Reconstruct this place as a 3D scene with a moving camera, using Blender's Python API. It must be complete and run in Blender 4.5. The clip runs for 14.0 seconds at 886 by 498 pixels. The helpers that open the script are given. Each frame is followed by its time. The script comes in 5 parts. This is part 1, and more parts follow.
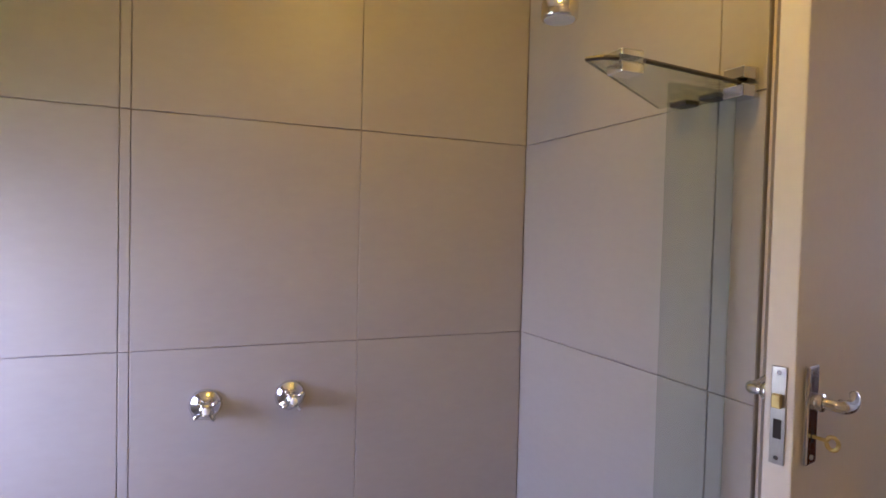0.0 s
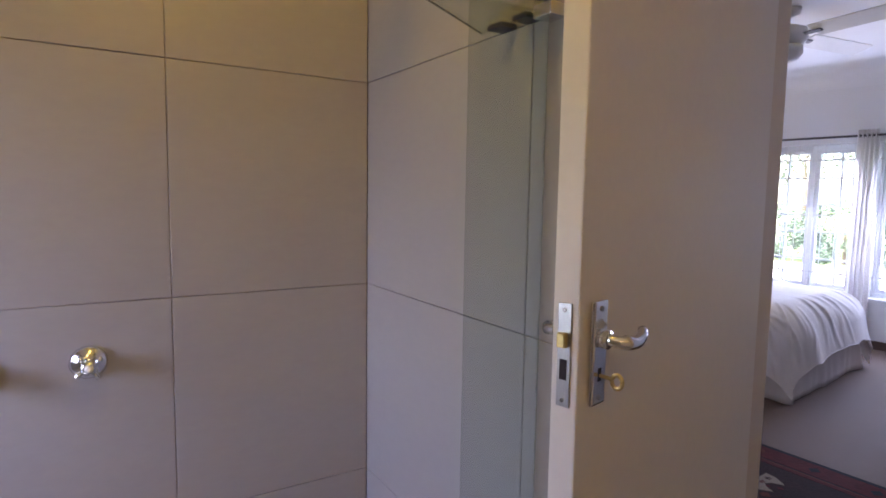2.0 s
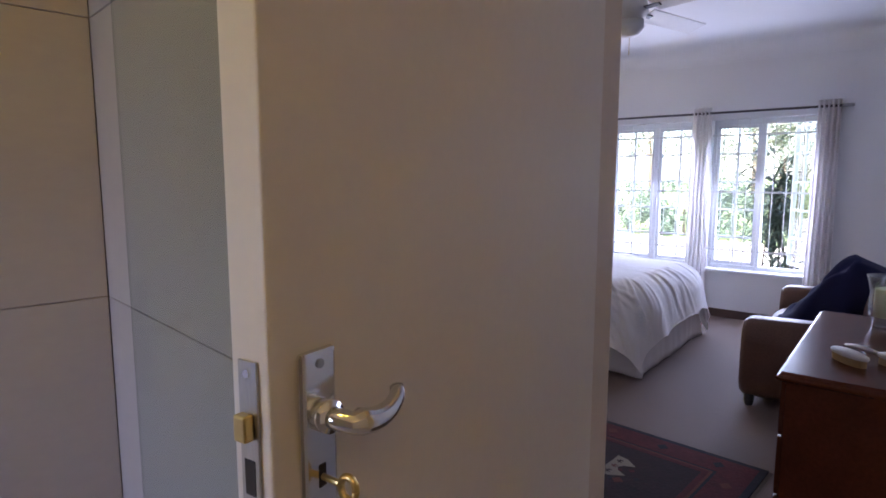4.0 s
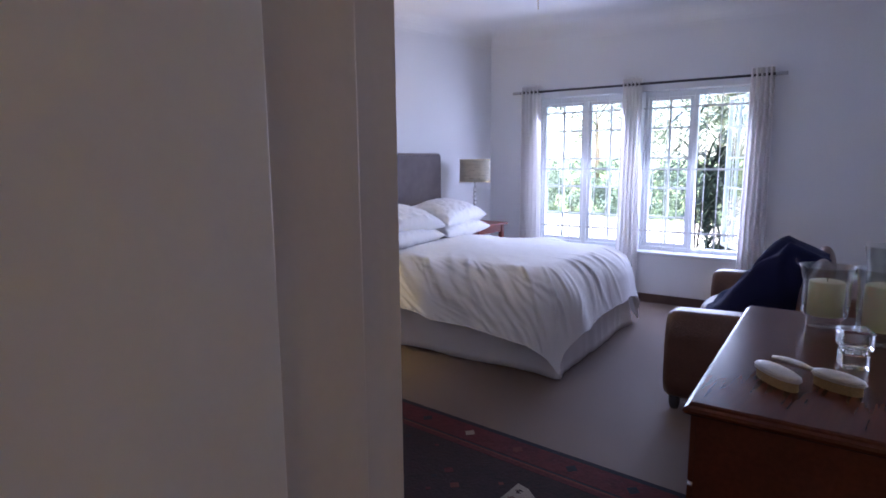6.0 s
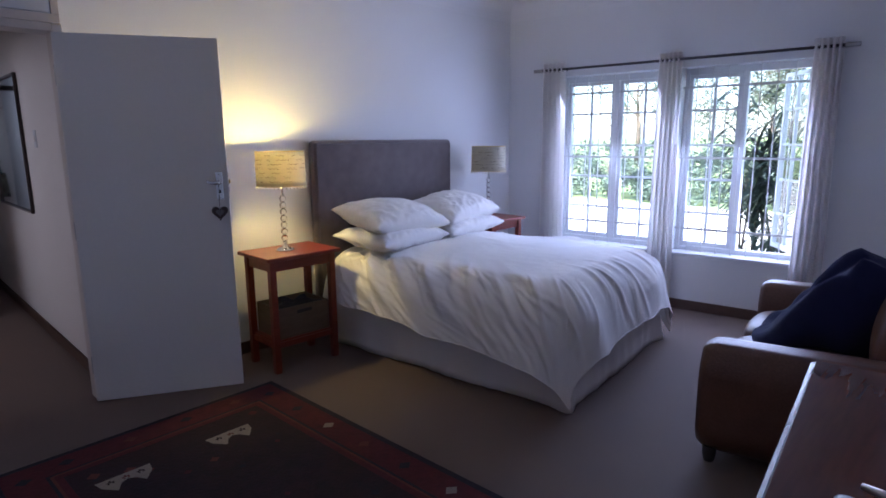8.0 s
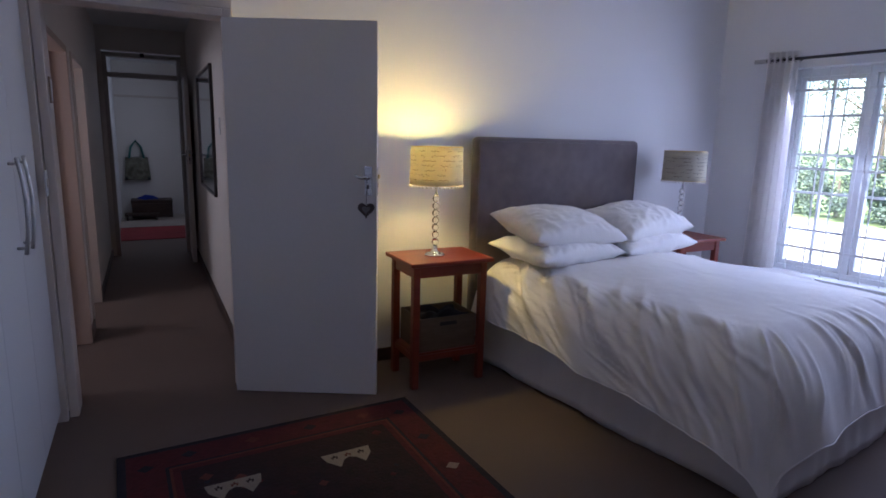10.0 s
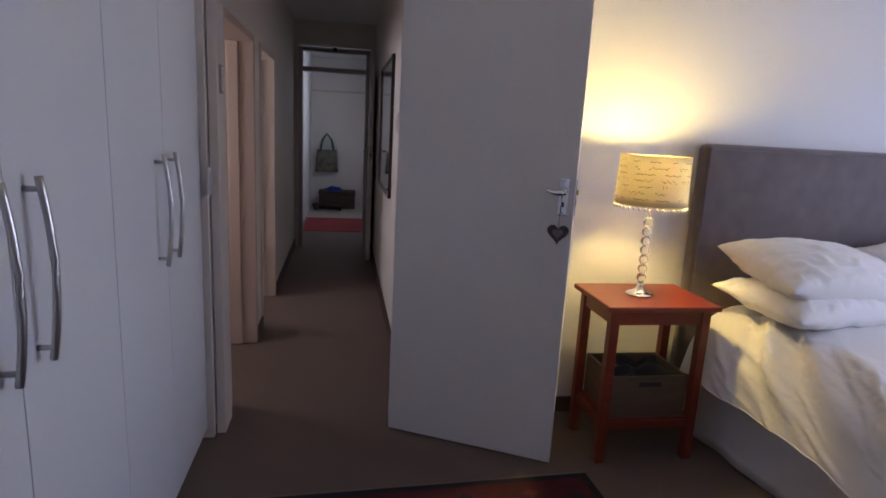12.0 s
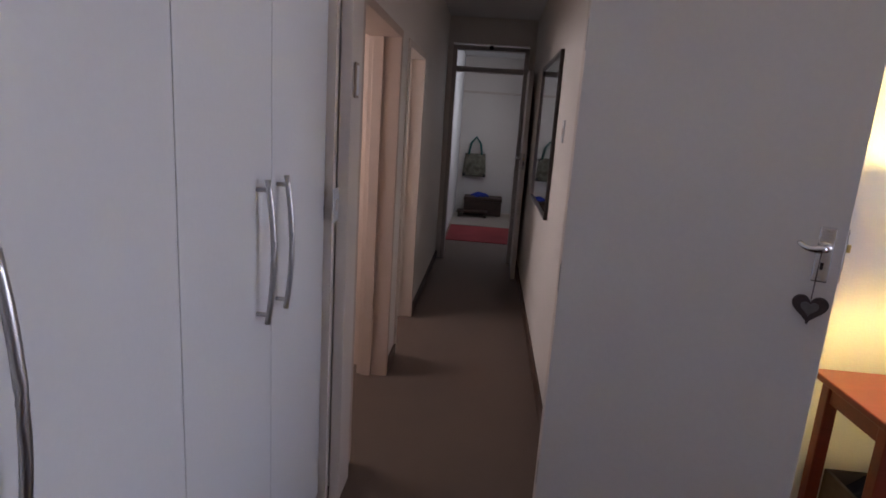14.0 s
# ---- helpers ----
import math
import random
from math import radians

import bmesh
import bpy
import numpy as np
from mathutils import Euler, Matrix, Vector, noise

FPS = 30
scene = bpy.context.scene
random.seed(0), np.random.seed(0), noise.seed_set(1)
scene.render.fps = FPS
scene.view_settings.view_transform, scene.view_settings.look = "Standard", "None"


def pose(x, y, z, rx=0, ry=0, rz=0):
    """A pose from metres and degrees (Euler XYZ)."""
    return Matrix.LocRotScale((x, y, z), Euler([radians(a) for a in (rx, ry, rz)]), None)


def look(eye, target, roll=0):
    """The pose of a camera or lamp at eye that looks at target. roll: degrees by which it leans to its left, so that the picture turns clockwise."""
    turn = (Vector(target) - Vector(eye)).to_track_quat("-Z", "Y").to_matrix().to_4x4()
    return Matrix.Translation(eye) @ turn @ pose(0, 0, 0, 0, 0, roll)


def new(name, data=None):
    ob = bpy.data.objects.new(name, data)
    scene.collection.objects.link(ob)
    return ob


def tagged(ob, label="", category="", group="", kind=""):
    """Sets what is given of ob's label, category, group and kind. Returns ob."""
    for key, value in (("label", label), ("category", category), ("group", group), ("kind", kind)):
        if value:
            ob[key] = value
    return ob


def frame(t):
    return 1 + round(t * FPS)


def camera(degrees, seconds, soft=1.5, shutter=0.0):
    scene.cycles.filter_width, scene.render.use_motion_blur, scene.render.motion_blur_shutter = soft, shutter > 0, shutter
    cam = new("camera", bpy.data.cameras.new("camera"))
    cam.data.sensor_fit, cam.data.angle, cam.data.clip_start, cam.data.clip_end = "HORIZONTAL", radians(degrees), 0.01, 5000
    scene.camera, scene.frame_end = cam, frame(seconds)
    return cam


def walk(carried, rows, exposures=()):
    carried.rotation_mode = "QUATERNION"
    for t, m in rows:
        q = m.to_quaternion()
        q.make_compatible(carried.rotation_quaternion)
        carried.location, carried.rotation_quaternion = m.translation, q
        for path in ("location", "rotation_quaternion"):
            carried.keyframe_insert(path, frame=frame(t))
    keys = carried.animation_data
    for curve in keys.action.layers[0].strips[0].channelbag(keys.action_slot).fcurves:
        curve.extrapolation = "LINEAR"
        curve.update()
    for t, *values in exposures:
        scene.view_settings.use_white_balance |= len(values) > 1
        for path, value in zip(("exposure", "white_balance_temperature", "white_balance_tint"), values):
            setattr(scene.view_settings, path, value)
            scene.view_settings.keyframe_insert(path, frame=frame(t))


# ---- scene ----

cam = camera(74.7, 14.0, soft=1.7)
PATH = [
    (0, (0.011, -0.103, 1.503), (0.805, 1.732, 1.443), 1.4),
    (0.5, (0.064, -0.108, 1.486), (0.938, 1.689, 1.401), 1.3),
    (1, (0.126, -0.108, 1.482), (1.068, 1.653, 1.362), 1.1),
    (1.5, (0.191, -0.102, 1.474), (1.196, 1.62, 1.322), 1.0),
    (2, (0.261, -0.095, 1.46), (1.316, 1.594, 1.272), 0.9),
    (2.5, (0.347, -0.067, 1.452), (1.452, 1.586, 1.229), 0.8),
    (3, (0.454, -0.008, 1.458), (1.644, 1.582, 1.221), 0.6),
    (3.5, (0.551, 0.058, 1.456), (1.848, 1.561, 1.215), 0.3),
    (4, (0.644, 0.079, 1.453), (2.028, 1.502, 1.205), 0.1),
    (4.2, (0.689, 0.085, 1.452), (2.105, 1.480, 1.204), 0.05),
    (6.5, (1.528, 0.232, 1.408), (3.016, 1.53, 1.087), -0.4),
    (7, (1.691, 0.275, 1.437), (3.178, 1.568, 1.093), -0.3),
    (7.2, (1.737, 0.286, 1.449), (3.219, 1.583, 1.098), -0.4),
    (9.3, (2.235, 0.64, 1.485), (3.331, 2.268, 1.099), 0.7),
    (9.5, (2.262, 0.657, 1.477), (3.31, 2.318, 1.096), 0.9),
    (9.8, (2.337, 0.676, 1.443), (3.282, 2.401, 1.079), 1.3),
    (10, (2.357, 0.725, 1.455), (3.252, 2.474, 1.08), 1.5),
    (10.5, (2.418, 0.861, 1.447), (3.177, 2.672, 1.066), 1.9),
    (11, (2.466, 1.039, 1.452), (3.094, 2.897, 1.064), 2.3),
    (11.5, (2.475, 1.204, 1.458), (2.974, 3.099, 1.062), 2.7),
    (12, (2.496, 1.373, 1.473), (2.842, 3.301, 1.068), 3.1),
    (12.5, (2.524, 1.535, 1.482), (2.71, 3.483, 1.067), 3.5),
    (13, (2.512, 1.663, 1.492), (2.553, 3.617, 1.068), 3.7),
    (13.5, (2.476, 1.847, 1.506), (2.408, 3.799, 1.076), 3.8),
    (14, (2.46, 2.011, 1.515), (2.327, 3.96, 1.083), 3.9),
]
walk(cam, [(t, look(eye, target, roll)) for t, eye, target, roll in PATH],
     exposures=[(0.0, 3.43, 6350, 18), (1.5, 3.31, 6270, 17), (2.5, 3.12, 6150, 16), (3.5, 2.99, 6080, 16), (4.2, 2.99, 6050, 16), (6.3, 2.78, 5650, 15), (7.2, 2.62, 5430, 15), (9.3, 2.15, 5470, 14), (10.6, 2.38, 5820, 14), (11.5, 2.70, 6100, 13), (12.5, 2.78, 6350, 14), (14.0, 3.01, 6750, 13)])

# ---- sky, sun and lamps ----
SUN_EL, SUN_AZ = radians(58), radians(250)
world = bpy.data.worlds.new("world")
world.use_nodes = True
scene.world = world
wn = world.node_tree.nodes
wl = world.node_tree.links
sky = wn.new("ShaderNodeTexSky")
sky.sky_type = "NISHITA"
sky.sun_disc = False
sky.sun_elevation, sky.sun_rotation = SUN_EL, SUN_AZ
wn["Background"].inputs["Strength"].default_value = 0.15
wl.new(sky.outputs["Color"], wn["Background"].inputs["Color"])

sun_data = bpy.data.lights.new("sun", "SUN")
sun_data.energy, sun_data.angle, sun_data.color = 5.0, radians(0.6), (1.0, 0.94, 0.85)
sun = new("sun", sun_data)
sun_dir = Vector((math.sin(SUN_AZ) * math.cos(SUN_EL), math.cos(SUN_AZ) * math.cos(SUN_EL), math.sin(SUN_EL)))
sun.matrix_world = look(sun_dir * 30, (0, 0, 0))


def area_lamp(name, eye, target, w, h, watts, colour):
    data = bpy.data.lights.new(name, "AREA")
    data.shape, data.size, data.size_y, data.energy, data.color = "RECTANGLE", w, h, watts, colour
    ob = new(name, data)
    ob.matrix_world = look(eye, target)
    return ob


def bulb(name, place, watts, colour, size=0.04):
    data = bpy.data.lights.new(name, "POINT")
    data.energy, data.color, data.shadow_soft_size = watts, colour, size
    ob = new(name, data)
    ob.location = place
    return ob


# The window wall stands seven degrees off the square of the house.
WALL_E = pose(6.86, 2.5, 0, 0, 0, 7.0)     # local x: outwards, local y: along the wall


def on_east(x, y, z):
    return WALL_E @ Vector((x, y, z))


SKY_BLUE = (0.68, 0.72, 1.0)
area_lamp("window_light", on_east(0.10, 0.60, 1.27), on_east(-3, 0.60, 0.15), 0.92, 1.4, 5.0, SKY_BLUE)
area_lamp("window_light", on_east(0.10, -0.455, 1.27), on_east(-3, -0.455, 0.15), 0.86, 1.4, 5.0, SKY_BLUE)
area_lamp("bathroom_window_light", (-1.03, 1.08, 1.30), (-0.25, 1.45, 0.85), 0.6, 0.66, 1.15, (0.52, 0.57, 1.0)).data.spread = radians(120)
# added lamps before solid walls, for daylight from unseen side-room and hall windows
area_lamp("side_room_fill", (0.55, 4.75, 1.5), (2.5, 4.75, 0.6), 0.7, 1.0, 2.5, (0.9, 0.85, 0.9))
area_lamp("side_room_fill", (0.55, 5.95, 1.5), (2.5, 6.0, 0.6), 0.6, 1.0, 2.8, (0.9, 0.85, 0.9))
area_lamp("hall_fill", (3.05, 10.3, 1.6), (1.2, 10.3, 0.9), 1.2, 1.3, 1.4, (0.85, 0.88, 1.0))
bulb("unseen_bathroom_bulb", (0.48, 0.60, 2.40), 1.08, (1.0, 0.59, 0.07), 0.06)
# added fill behind the camera: no lamp known there, warms the door face
bulb("unseen_bathroom_bulb", (0.10, -0.62, 2.40), 0.80, (1.0, 0.60, 0.18), 0.06)
bulb("bedside_bulb", (3.875, 3.80, 1.355), 3.6, (1.0, 0.71, 0.22), 0.03)


# ---- materials ----
def material(name, colour, rough=0.6, metal=0.0, vary=0.12, grain=40.0, blotch=2.5, bump=0.15, second=None, stretch=(1, 1, 1), **more):
    """A surface with grain and larger blotches."""
    m = bpy.data.materials.new(name)
    m.use_nodes = True
    n, l = m.node_tree.nodes, m.node_tree.links
    b = n["Principled BSDF"]
    b.inputs["Roughness"].default_value, b.inputs["Metallic"].default_value = rough, metal
    for key, value in more.items():
        b.inputs[key.replace("_", " ")].default_value = value
    geo = n.new("ShaderNodeNewGeometry")
    mp = n.new("ShaderNodeMapping")
    mp.inputs["Scale"].default_value = stretch
    l.new(geo.outputs["Position"], mp.inputs["Vector"])
    fine, big = n.new("ShaderNodeTexNoise"), n.new("ShaderNodeTexNoise")
    fine.inputs["Scale"].default_value, fine.inputs["Detail"].default_value = grain, 4
    big.inputs["Scale"].default_value, big.inputs["Detail"].default_value = blotch, 3
    l.new(mp.outputs[0], fine.inputs["Vector"]), l.new(mp.outputs[0], big.inputs["Vector"])
    mix = n.new("ShaderNodeMath")
    mix.operation = "ADD"
    l.new(fine.outputs["Fac"], mix.inputs[0]), l.new(big.outputs["Fac"], mix.inputs[1])
    ramp = n.new("ShaderNodeValToRGB")
    dark = tuple(c * (1 - vary) for c in colour)
    light = second or tuple(min(1.0, c * (1 + vary)) for c in colour)
    ramp.color_ramp.elements[0].position, ramp.color_ramp.elements[1].position = 0.3, 0.7
    ramp.color_ramp.elements[0].color, ramp.color_ramp.elements[1].color = (*dark, 1), (*light, 1)
    half = n.new("ShaderNodeMath")
    half.operation, half.inputs[1].default_value = "MULTIPLY", 0.5
    l.new(mix.outputs[0], half.inputs[0]), l.new(half.outputs[0], ramp.inputs[0])
    l.new(ramp.outputs[0], b.inputs["Base Color"])
    if bump:
        bp = n.new("ShaderNodeBump")
        bp.inputs["Strength"].default_value, bp.inputs["Distance"].default_value = bump, 0.004
        l.new(fine.outputs["Fac"], bp.inputs["Height"]), l.new(bp.outputs[0], b.inputs["Normal"])
    return m


def glass(name, tint=(0.96, 1.0, 0.98), rough=0.0):
    m = bpy.data.materials.new(name)
    m.use_nodes = True
    b = m.node_tree.nodes["Principled BSDF"]
    b.inputs["Base Color"].default_value = (*tint, 1)
    b.inputs["Transmission Weight"].default_value, b.inputs["Roughness"].default_value, b.inputs["IOR"].default_value = 1.0, rough, 1.45
    return m


def thin_glass(name, tint=(0.97, 0.98, 0.98), least=0.035, most=0.6):
    """A thin clear pane: light goes straight through, and Fresnel gloss lies on it."""
    m = bpy.data.materials.new(name)
    m.use_nodes = True
    n, l = m.node_tree.nodes, m.node_tree.links
    tr, gl, lw, mx = n.new("ShaderNodeBsdfTransparent"), n.new("ShaderNodeBsdfGlossy"), n.new("ShaderNodeLayerWeight"), n.new("ShaderNodeMixShader")
    pw, sc = n.new("ShaderNodeMath"), n.new("ShaderNodeMath")
    pw.operation, sc.operation = "POWER", "MULTIPLY_ADD"
    pw.inputs[1].default_value, sc.inputs[1].default_value, sc.inputs[2].default_value = 4.0 if least < 0.05 else 2.6, most, least
    tr.inputs["Color"].default_value = (*tint, 1)
    gl.inputs["Roughness"].default_value = 0.02
    l.new(lw.outputs["Facing"], pw.inputs[0]), l.new(pw.outputs[0], sc.inputs[0]), l.new(sc.outputs[0], mx.inputs[0])
    l.new(tr.outputs[0], mx.inputs[1]), l.new(gl.outputs[0], mx.inputs[2])
    l.new(mx.outputs[0], n["Material Output"].inputs["Surface"])
    return m


def glow(name, colour, strength):
    m = bpy.data.materials.new(name)
    m.use_nodes = True
    b = m.node_tree.nodes["Principled BSDF"]
    b.inputs["Base Color"].default_value = (*colour, 1)
    b.inputs["Emission Color"].default_value, b.inputs["Emission Strength"].default_value = (*colour, 1), strength
    return m


M_WALL = material("white_plaster", (0.76, 0.76, 0.77), 0.7, vary=0.03, grain=120, blotch=1.5, bump=0.25)
M_CORR = material("corridor_plaster", (0.77, 0.73, 0.69), 0.7, vary=0.04, grain=120, blotch=1.2, bump=0.25)
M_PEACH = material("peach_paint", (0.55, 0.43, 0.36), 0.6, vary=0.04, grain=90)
M_CEIL = material("ceiling_paint", (0.78, 0.78, 0.79), 0.8, vary=0.02, grain=150, bump=0.1)
M_TILE = material("wall_tile", (0.375, 0.352, 0.325), 0.42, vary=0.035, grain=26, blotch=3.0, bump=0.05, stretch=(1, 1, 2.5))
M_GROUT = material("grout", (0.29, 0.24, 0.20), 0.9, vary=0.1)
M_FLOORTILE = material("floor_tile", (0.42, 0.40, 0.38), 0.35, vary=0.08, grain=12)
M_CARPET = material("carpet", (0.096, 0.064, 0.045), 0.70, vary=0.16, grain=420, blotch=3.0, bump=0.6, Specular_IOR_Level=0.5, Sheen_Weight=0.35, Sheen_Roughness=0.5, Sheen_Tint=(0.75, 0.58, 0.52, 1))
M_DOOR = material("door_paint", (0.74, 0.71, 0.685), 0.45, vary=0.025, grain=60, blotch=1.5, bump=0.08)
# warm tint carries the bathroom lamp's glow on the doorway reveal in the colour
M_FRAME = material("lamp_tinted_frame_paint", (0.64, 0.57, 0.51), 0.4, vary=0.03, grain=60, bump=0.08)
M_WARD = material("wardrobe_board", (0.62, 0.62, 0.63), 0.5, vary=0.02, grain=80, blotch=1.2, bump=0.05)
M_CHROME = material("chrome", (0.75, 0.76, 0.78), 0.12, 1.0, vary=0.05, grain=30, bump=0.02)
M_STEEL = material("brushed_steel", (0.48, 0.47, 0.46), 0.33, 1.0, vary=0.12, grain=60, bump=0.05, stretch=(8, 8, 1))
M_BRASS = material("brass", (0.62, 0.47, 0.20), 0.3, 1.0, vary=0.1)
M_DARK = material("dark_gap", (0.03, 0.025, 0.025), 0.8, vary=0.1)
M_SKIRT = material("dark_wood_skirting", (0.085, 0.045, 0.03), 0.45, vary=0.25, grain=40, stretch=(4, 4, 20))
M_LINEN = material("white_cotton", (0.80, 0.78, 0.77), 0.85, vary=0.02, grain=260, blotch=2, bump=0.18, Sheen_Weight=0.15)
M_VALANCE = material("valance_cotton", (0.70, 0.67, 0.66), 0.9, vary=0.03, grain=260, bump=0.2)
M_VELVET = material("taupe_suede", (0.125, 0.098, 0.10), 0.8, vary=0.22, grain=14, blotch=4, bump=0.2, Sheen_Weight=0.5)
M_RED = material("red_stained_wood", (0.18, 0.026, 0.013), 0.35, vary=0.2, grain=22, blotch=3, bump=0.08, stretch=(1.2, 9, 9))
M_MAHOG = material("polished_mahogany", (0.095, 0.026, 0.013), 0.24, vary=0.22, grain=30, blotch=3, bump=0.0, stretch=(0.25, 2.5, 2.5), Coat_Weight=0.0, Specular_IOR_Level=0.2)
M_LEATHER = material("brown_leather", (0.12, 0.056, 0.036), 0.38, vary=0.25, grain=90, blotch=5, bump=0.35)
M_NAVY = material("navy_wool", (0.006, 0.008, 0.052), 0.95, vary=0.3, grain=300, bump=0.9)
def cloth_screen(name, colour, through_part):
    """A thin cloth that lets part of the light through."""
    m = material(name, colour, 0.9, vary=0.03, grain=300, bump=0.15)
    n, l = m.node_tree.nodes, m.node_tree.links
    b, out = n["Principled BSDF"], n["Material Output"]
    tr = n.new("ShaderNodeBsdfTranslucent")
    tr.inputs["Color"].default_value = (*colour, 1)
    mx = n.new("ShaderNodeMixShader")
    mx.inputs[0].default_value = through_part
    l.new(b.outputs[0], mx.inputs[1]), l.new(tr.outputs[0], mx.inputs[2]), l.new(mx.outputs[0], out.inputs["Surface"])
    return m


M_CURTAIN = cloth_screen("curtain_cotton", (0.93, 0.91, 0.90), 0.5)
M_ROD = material("dull_iron", (0.09, 0.085, 0.09), 0.5, 0.8, vary=0.2)
M_WINFRAME = material("window_paint", (0.74, 0.75, 0.76), 0.45, vary=0.03, grain=50, bump=0.05)
M_BAR = material("painted_bar", (0.70, 0.70, 0.70), 0.5, vary=0.05)
M_GLASS = thin_glass("clear_glass")
M_GREENGLASS = thin_glass("green_edge_glass", (0.88, 0.91, 0.89))
M_VASE = thin_glass("vase_glass", (0.93, 0.95, 0.94), 0.07, 0.9)
M_CRYSTAL = glass("crystal", (0.98, 0.97, 0.95))
M_WAX = material("cream_wax", (0.80, 0.74, 0.48), 0.5, vary=0.03, grain=30, Subsurface_Weight=0.2)


# ---- mesh helpers ----
def part(name, bm, mat, parent=None, label="", smooth=False):
    bmesh.ops.recalc_face_normals(bm, faces=bm.faces)
    me = bpy.data.meshes.new(name)
    bm.to_mesh(me)
    bm.free()
    if smooth:
        me.shade_smooth()
    for mm in (mat if isinstance(mat, (list, tuple)) else [mat]):
        me.materials.append(mm)
    ob = new(name, me)
    if parent is not None:
        ob.parent = parent
    if label:
        ob["label"] = label
    return ob


def base(name, m, label="", category="", group="", kind=""):
    ob = new(name)
    ob.empty_display_size = 0.05
    ob.matrix_world = m if isinstance(m, Matrix) else pose(*m)
    return tagged(ob, label, category, group, kind)


def add_box(bm, x0, y0, z0, x1, y1, z1, bevel=0.0, seg=2):
    r = bmesh.ops.create_cube(bm, size=1.0)
    vs = r["verts"]
    bmesh.ops.transform(bm, matrix=Matrix.LocRotScale(((x0 + x1) / 2, (y0 + y1) / 2, (z0 + z1) / 2), None, (abs(x1 - x0), abs(y1 - y0), abs(z1 - z0))), verts=vs)
    if bevel:
        es = list({e for v in vs for e in v.link_edges})
        bmesh.ops.bevel(bm, geom=es, offset=bevel, segments=seg, affect="EDGES", profile=0.5)
    return bm


def box(x0, y0, z0, x1, y1, z1, bevel=0.0, seg=2):
    return add_box(bmesh.new(), x0, y0, z0, x1, y1, z1, bevel, seg)


def boxes(*rows, bevel=0.0):
    bm = bmesh.new()
    for r in rows:
        add_box(bm, *r, bevel=bevel)
    return bm


def turned(profile, seg=28):
    """A body of revolution about z from (radius, height) pairs."""
    bm = bmesh.new()
    rings = []
    for r, z in profile:
        rings.append([bm.verts.new((max(r, 1e-4) * math.cos(2 * math.pi * k / seg), max(r, 1e-4) * math.sin(2 * math.pi * k / seg), z)) for k in range(seg)])
    for a, b in zip(rings, rings[1:]):
        for k in range(seg):
            bm.faces.new((a[k], a[(k + 1) % seg], b[(k + 1) % seg], b[k]))
    bm.faces.new(rings[0][::-1]), bm.faces.new(rings[-1])
    return bm


def tube(points, radius, seg=10, taper=None):
    """A round bar along points."""
    bm = bmesh.new()
    pts = [Vector(p) for p in points]
    rings = []
    for i, p in enumerate(pts):
        d = (pts[min(i + 1, len(pts) - 1)] - pts[max(i - 1, 0)]).normalized()
        q = d.to_track_quat("Z", "Y")
        r = radius if taper is None else radius * taper(i / (len(pts) - 1))
        rings.append([bm.verts.new(p + q @ Vector((r * math.cos(2 * math.pi * k / seg), r * math.sin(2 * math.pi * k / seg), 0))) for k in range(seg)])
    for a, b in zip(rings, rings[1:]):
        for k in range(seg):
            bm.faces.new((a[k], a[(k + 1) % seg], b[(k + 1) % seg], b[k]))
    bm.faces.new(rings[0][::-1]), bm.faces.new(rings[-1])
    return bm


def sheet(fn, nu, nv, thick=0.0):
    """A grid surface fn(u, v) with u, v from 0 to 1."""
    bm = bmesh.new()
    g = [[bm.verts.new(fn(i / nu, j / nv)) for j in range(nv + 1)] for i in range(nu + 1)]
    for i in range(nu):
        for j in range(nv):
            bm.faces.new((g[i][j], g[i + 1][j], g[i + 1][j + 1], g[i][j + 1]))
    if thick:
        bmesh.ops.recalc_face_normals(bm, faces=bm.faces)
        bmesh.ops.solidify(bm, geom=bm.faces, thickness=thick)
    return bm


def prism(outline, z0, z1, bevel=0.0):
    """An upright block over a plan outline."""
    bm = bmesh.new()
    lo = [bm.verts.new((x, y, z0)) for x, y in outline]
    hi = [bm.verts.new((x, y, z1)) for x, y in outline]
    bm.faces.new(lo[::-1]), bm.faces.new(hi)
    n = len(outline)
    for k in range(n):
        bm.faces.new((lo[k], lo[(k + 1) % n], hi[(k + 1) % n], hi[k]))
    if bevel:
        bmesh.ops.bevel(bm, geom=list(bm.edges), offset=bevel, segments=2, affect="EDGES")
    return bm


def fold(p, scale=1.0):
    return noise.noise(Vector(p) * scale)


def structure(name, bm, mat, label="", category=""):
    return tagged(part(name, bm, mat), label, category, kind="structure")


# ---- the house shell ----
CEIL = 2.74
structure("floor", box(1.62, -0.45, -0.1, 7.6, 14.0, 0.0), M_CARPET, "beige-brown cut pile carpet, worn smooth", "carpet")
structure("bathroom_floor", box(-1.8, -1.6, -0.1, 1.62, 1.7, 0.0), M_FLOORTILE, "grey tiled bathroom floor", "floor")
structure("ceiling", boxes((1.0, -0.6, CEIL, 7.6, 4.3, CEIL + 0.1)), M_CEIL, "smooth white painted ceiling", "ceiling")
structure("bathroom_ceiling", box(-1.8, -1.6, 2.5, 1.8, 1.7, 2.6), M_CEIL, "white painted bathroom ceiling", "ceiling")
structure("corridor_ceiling", box(0.4, 4.15, 2.58, 3.2, 14.2, 2.68), M_CEIL, "white corridor ceiling in shade", "ceiling")

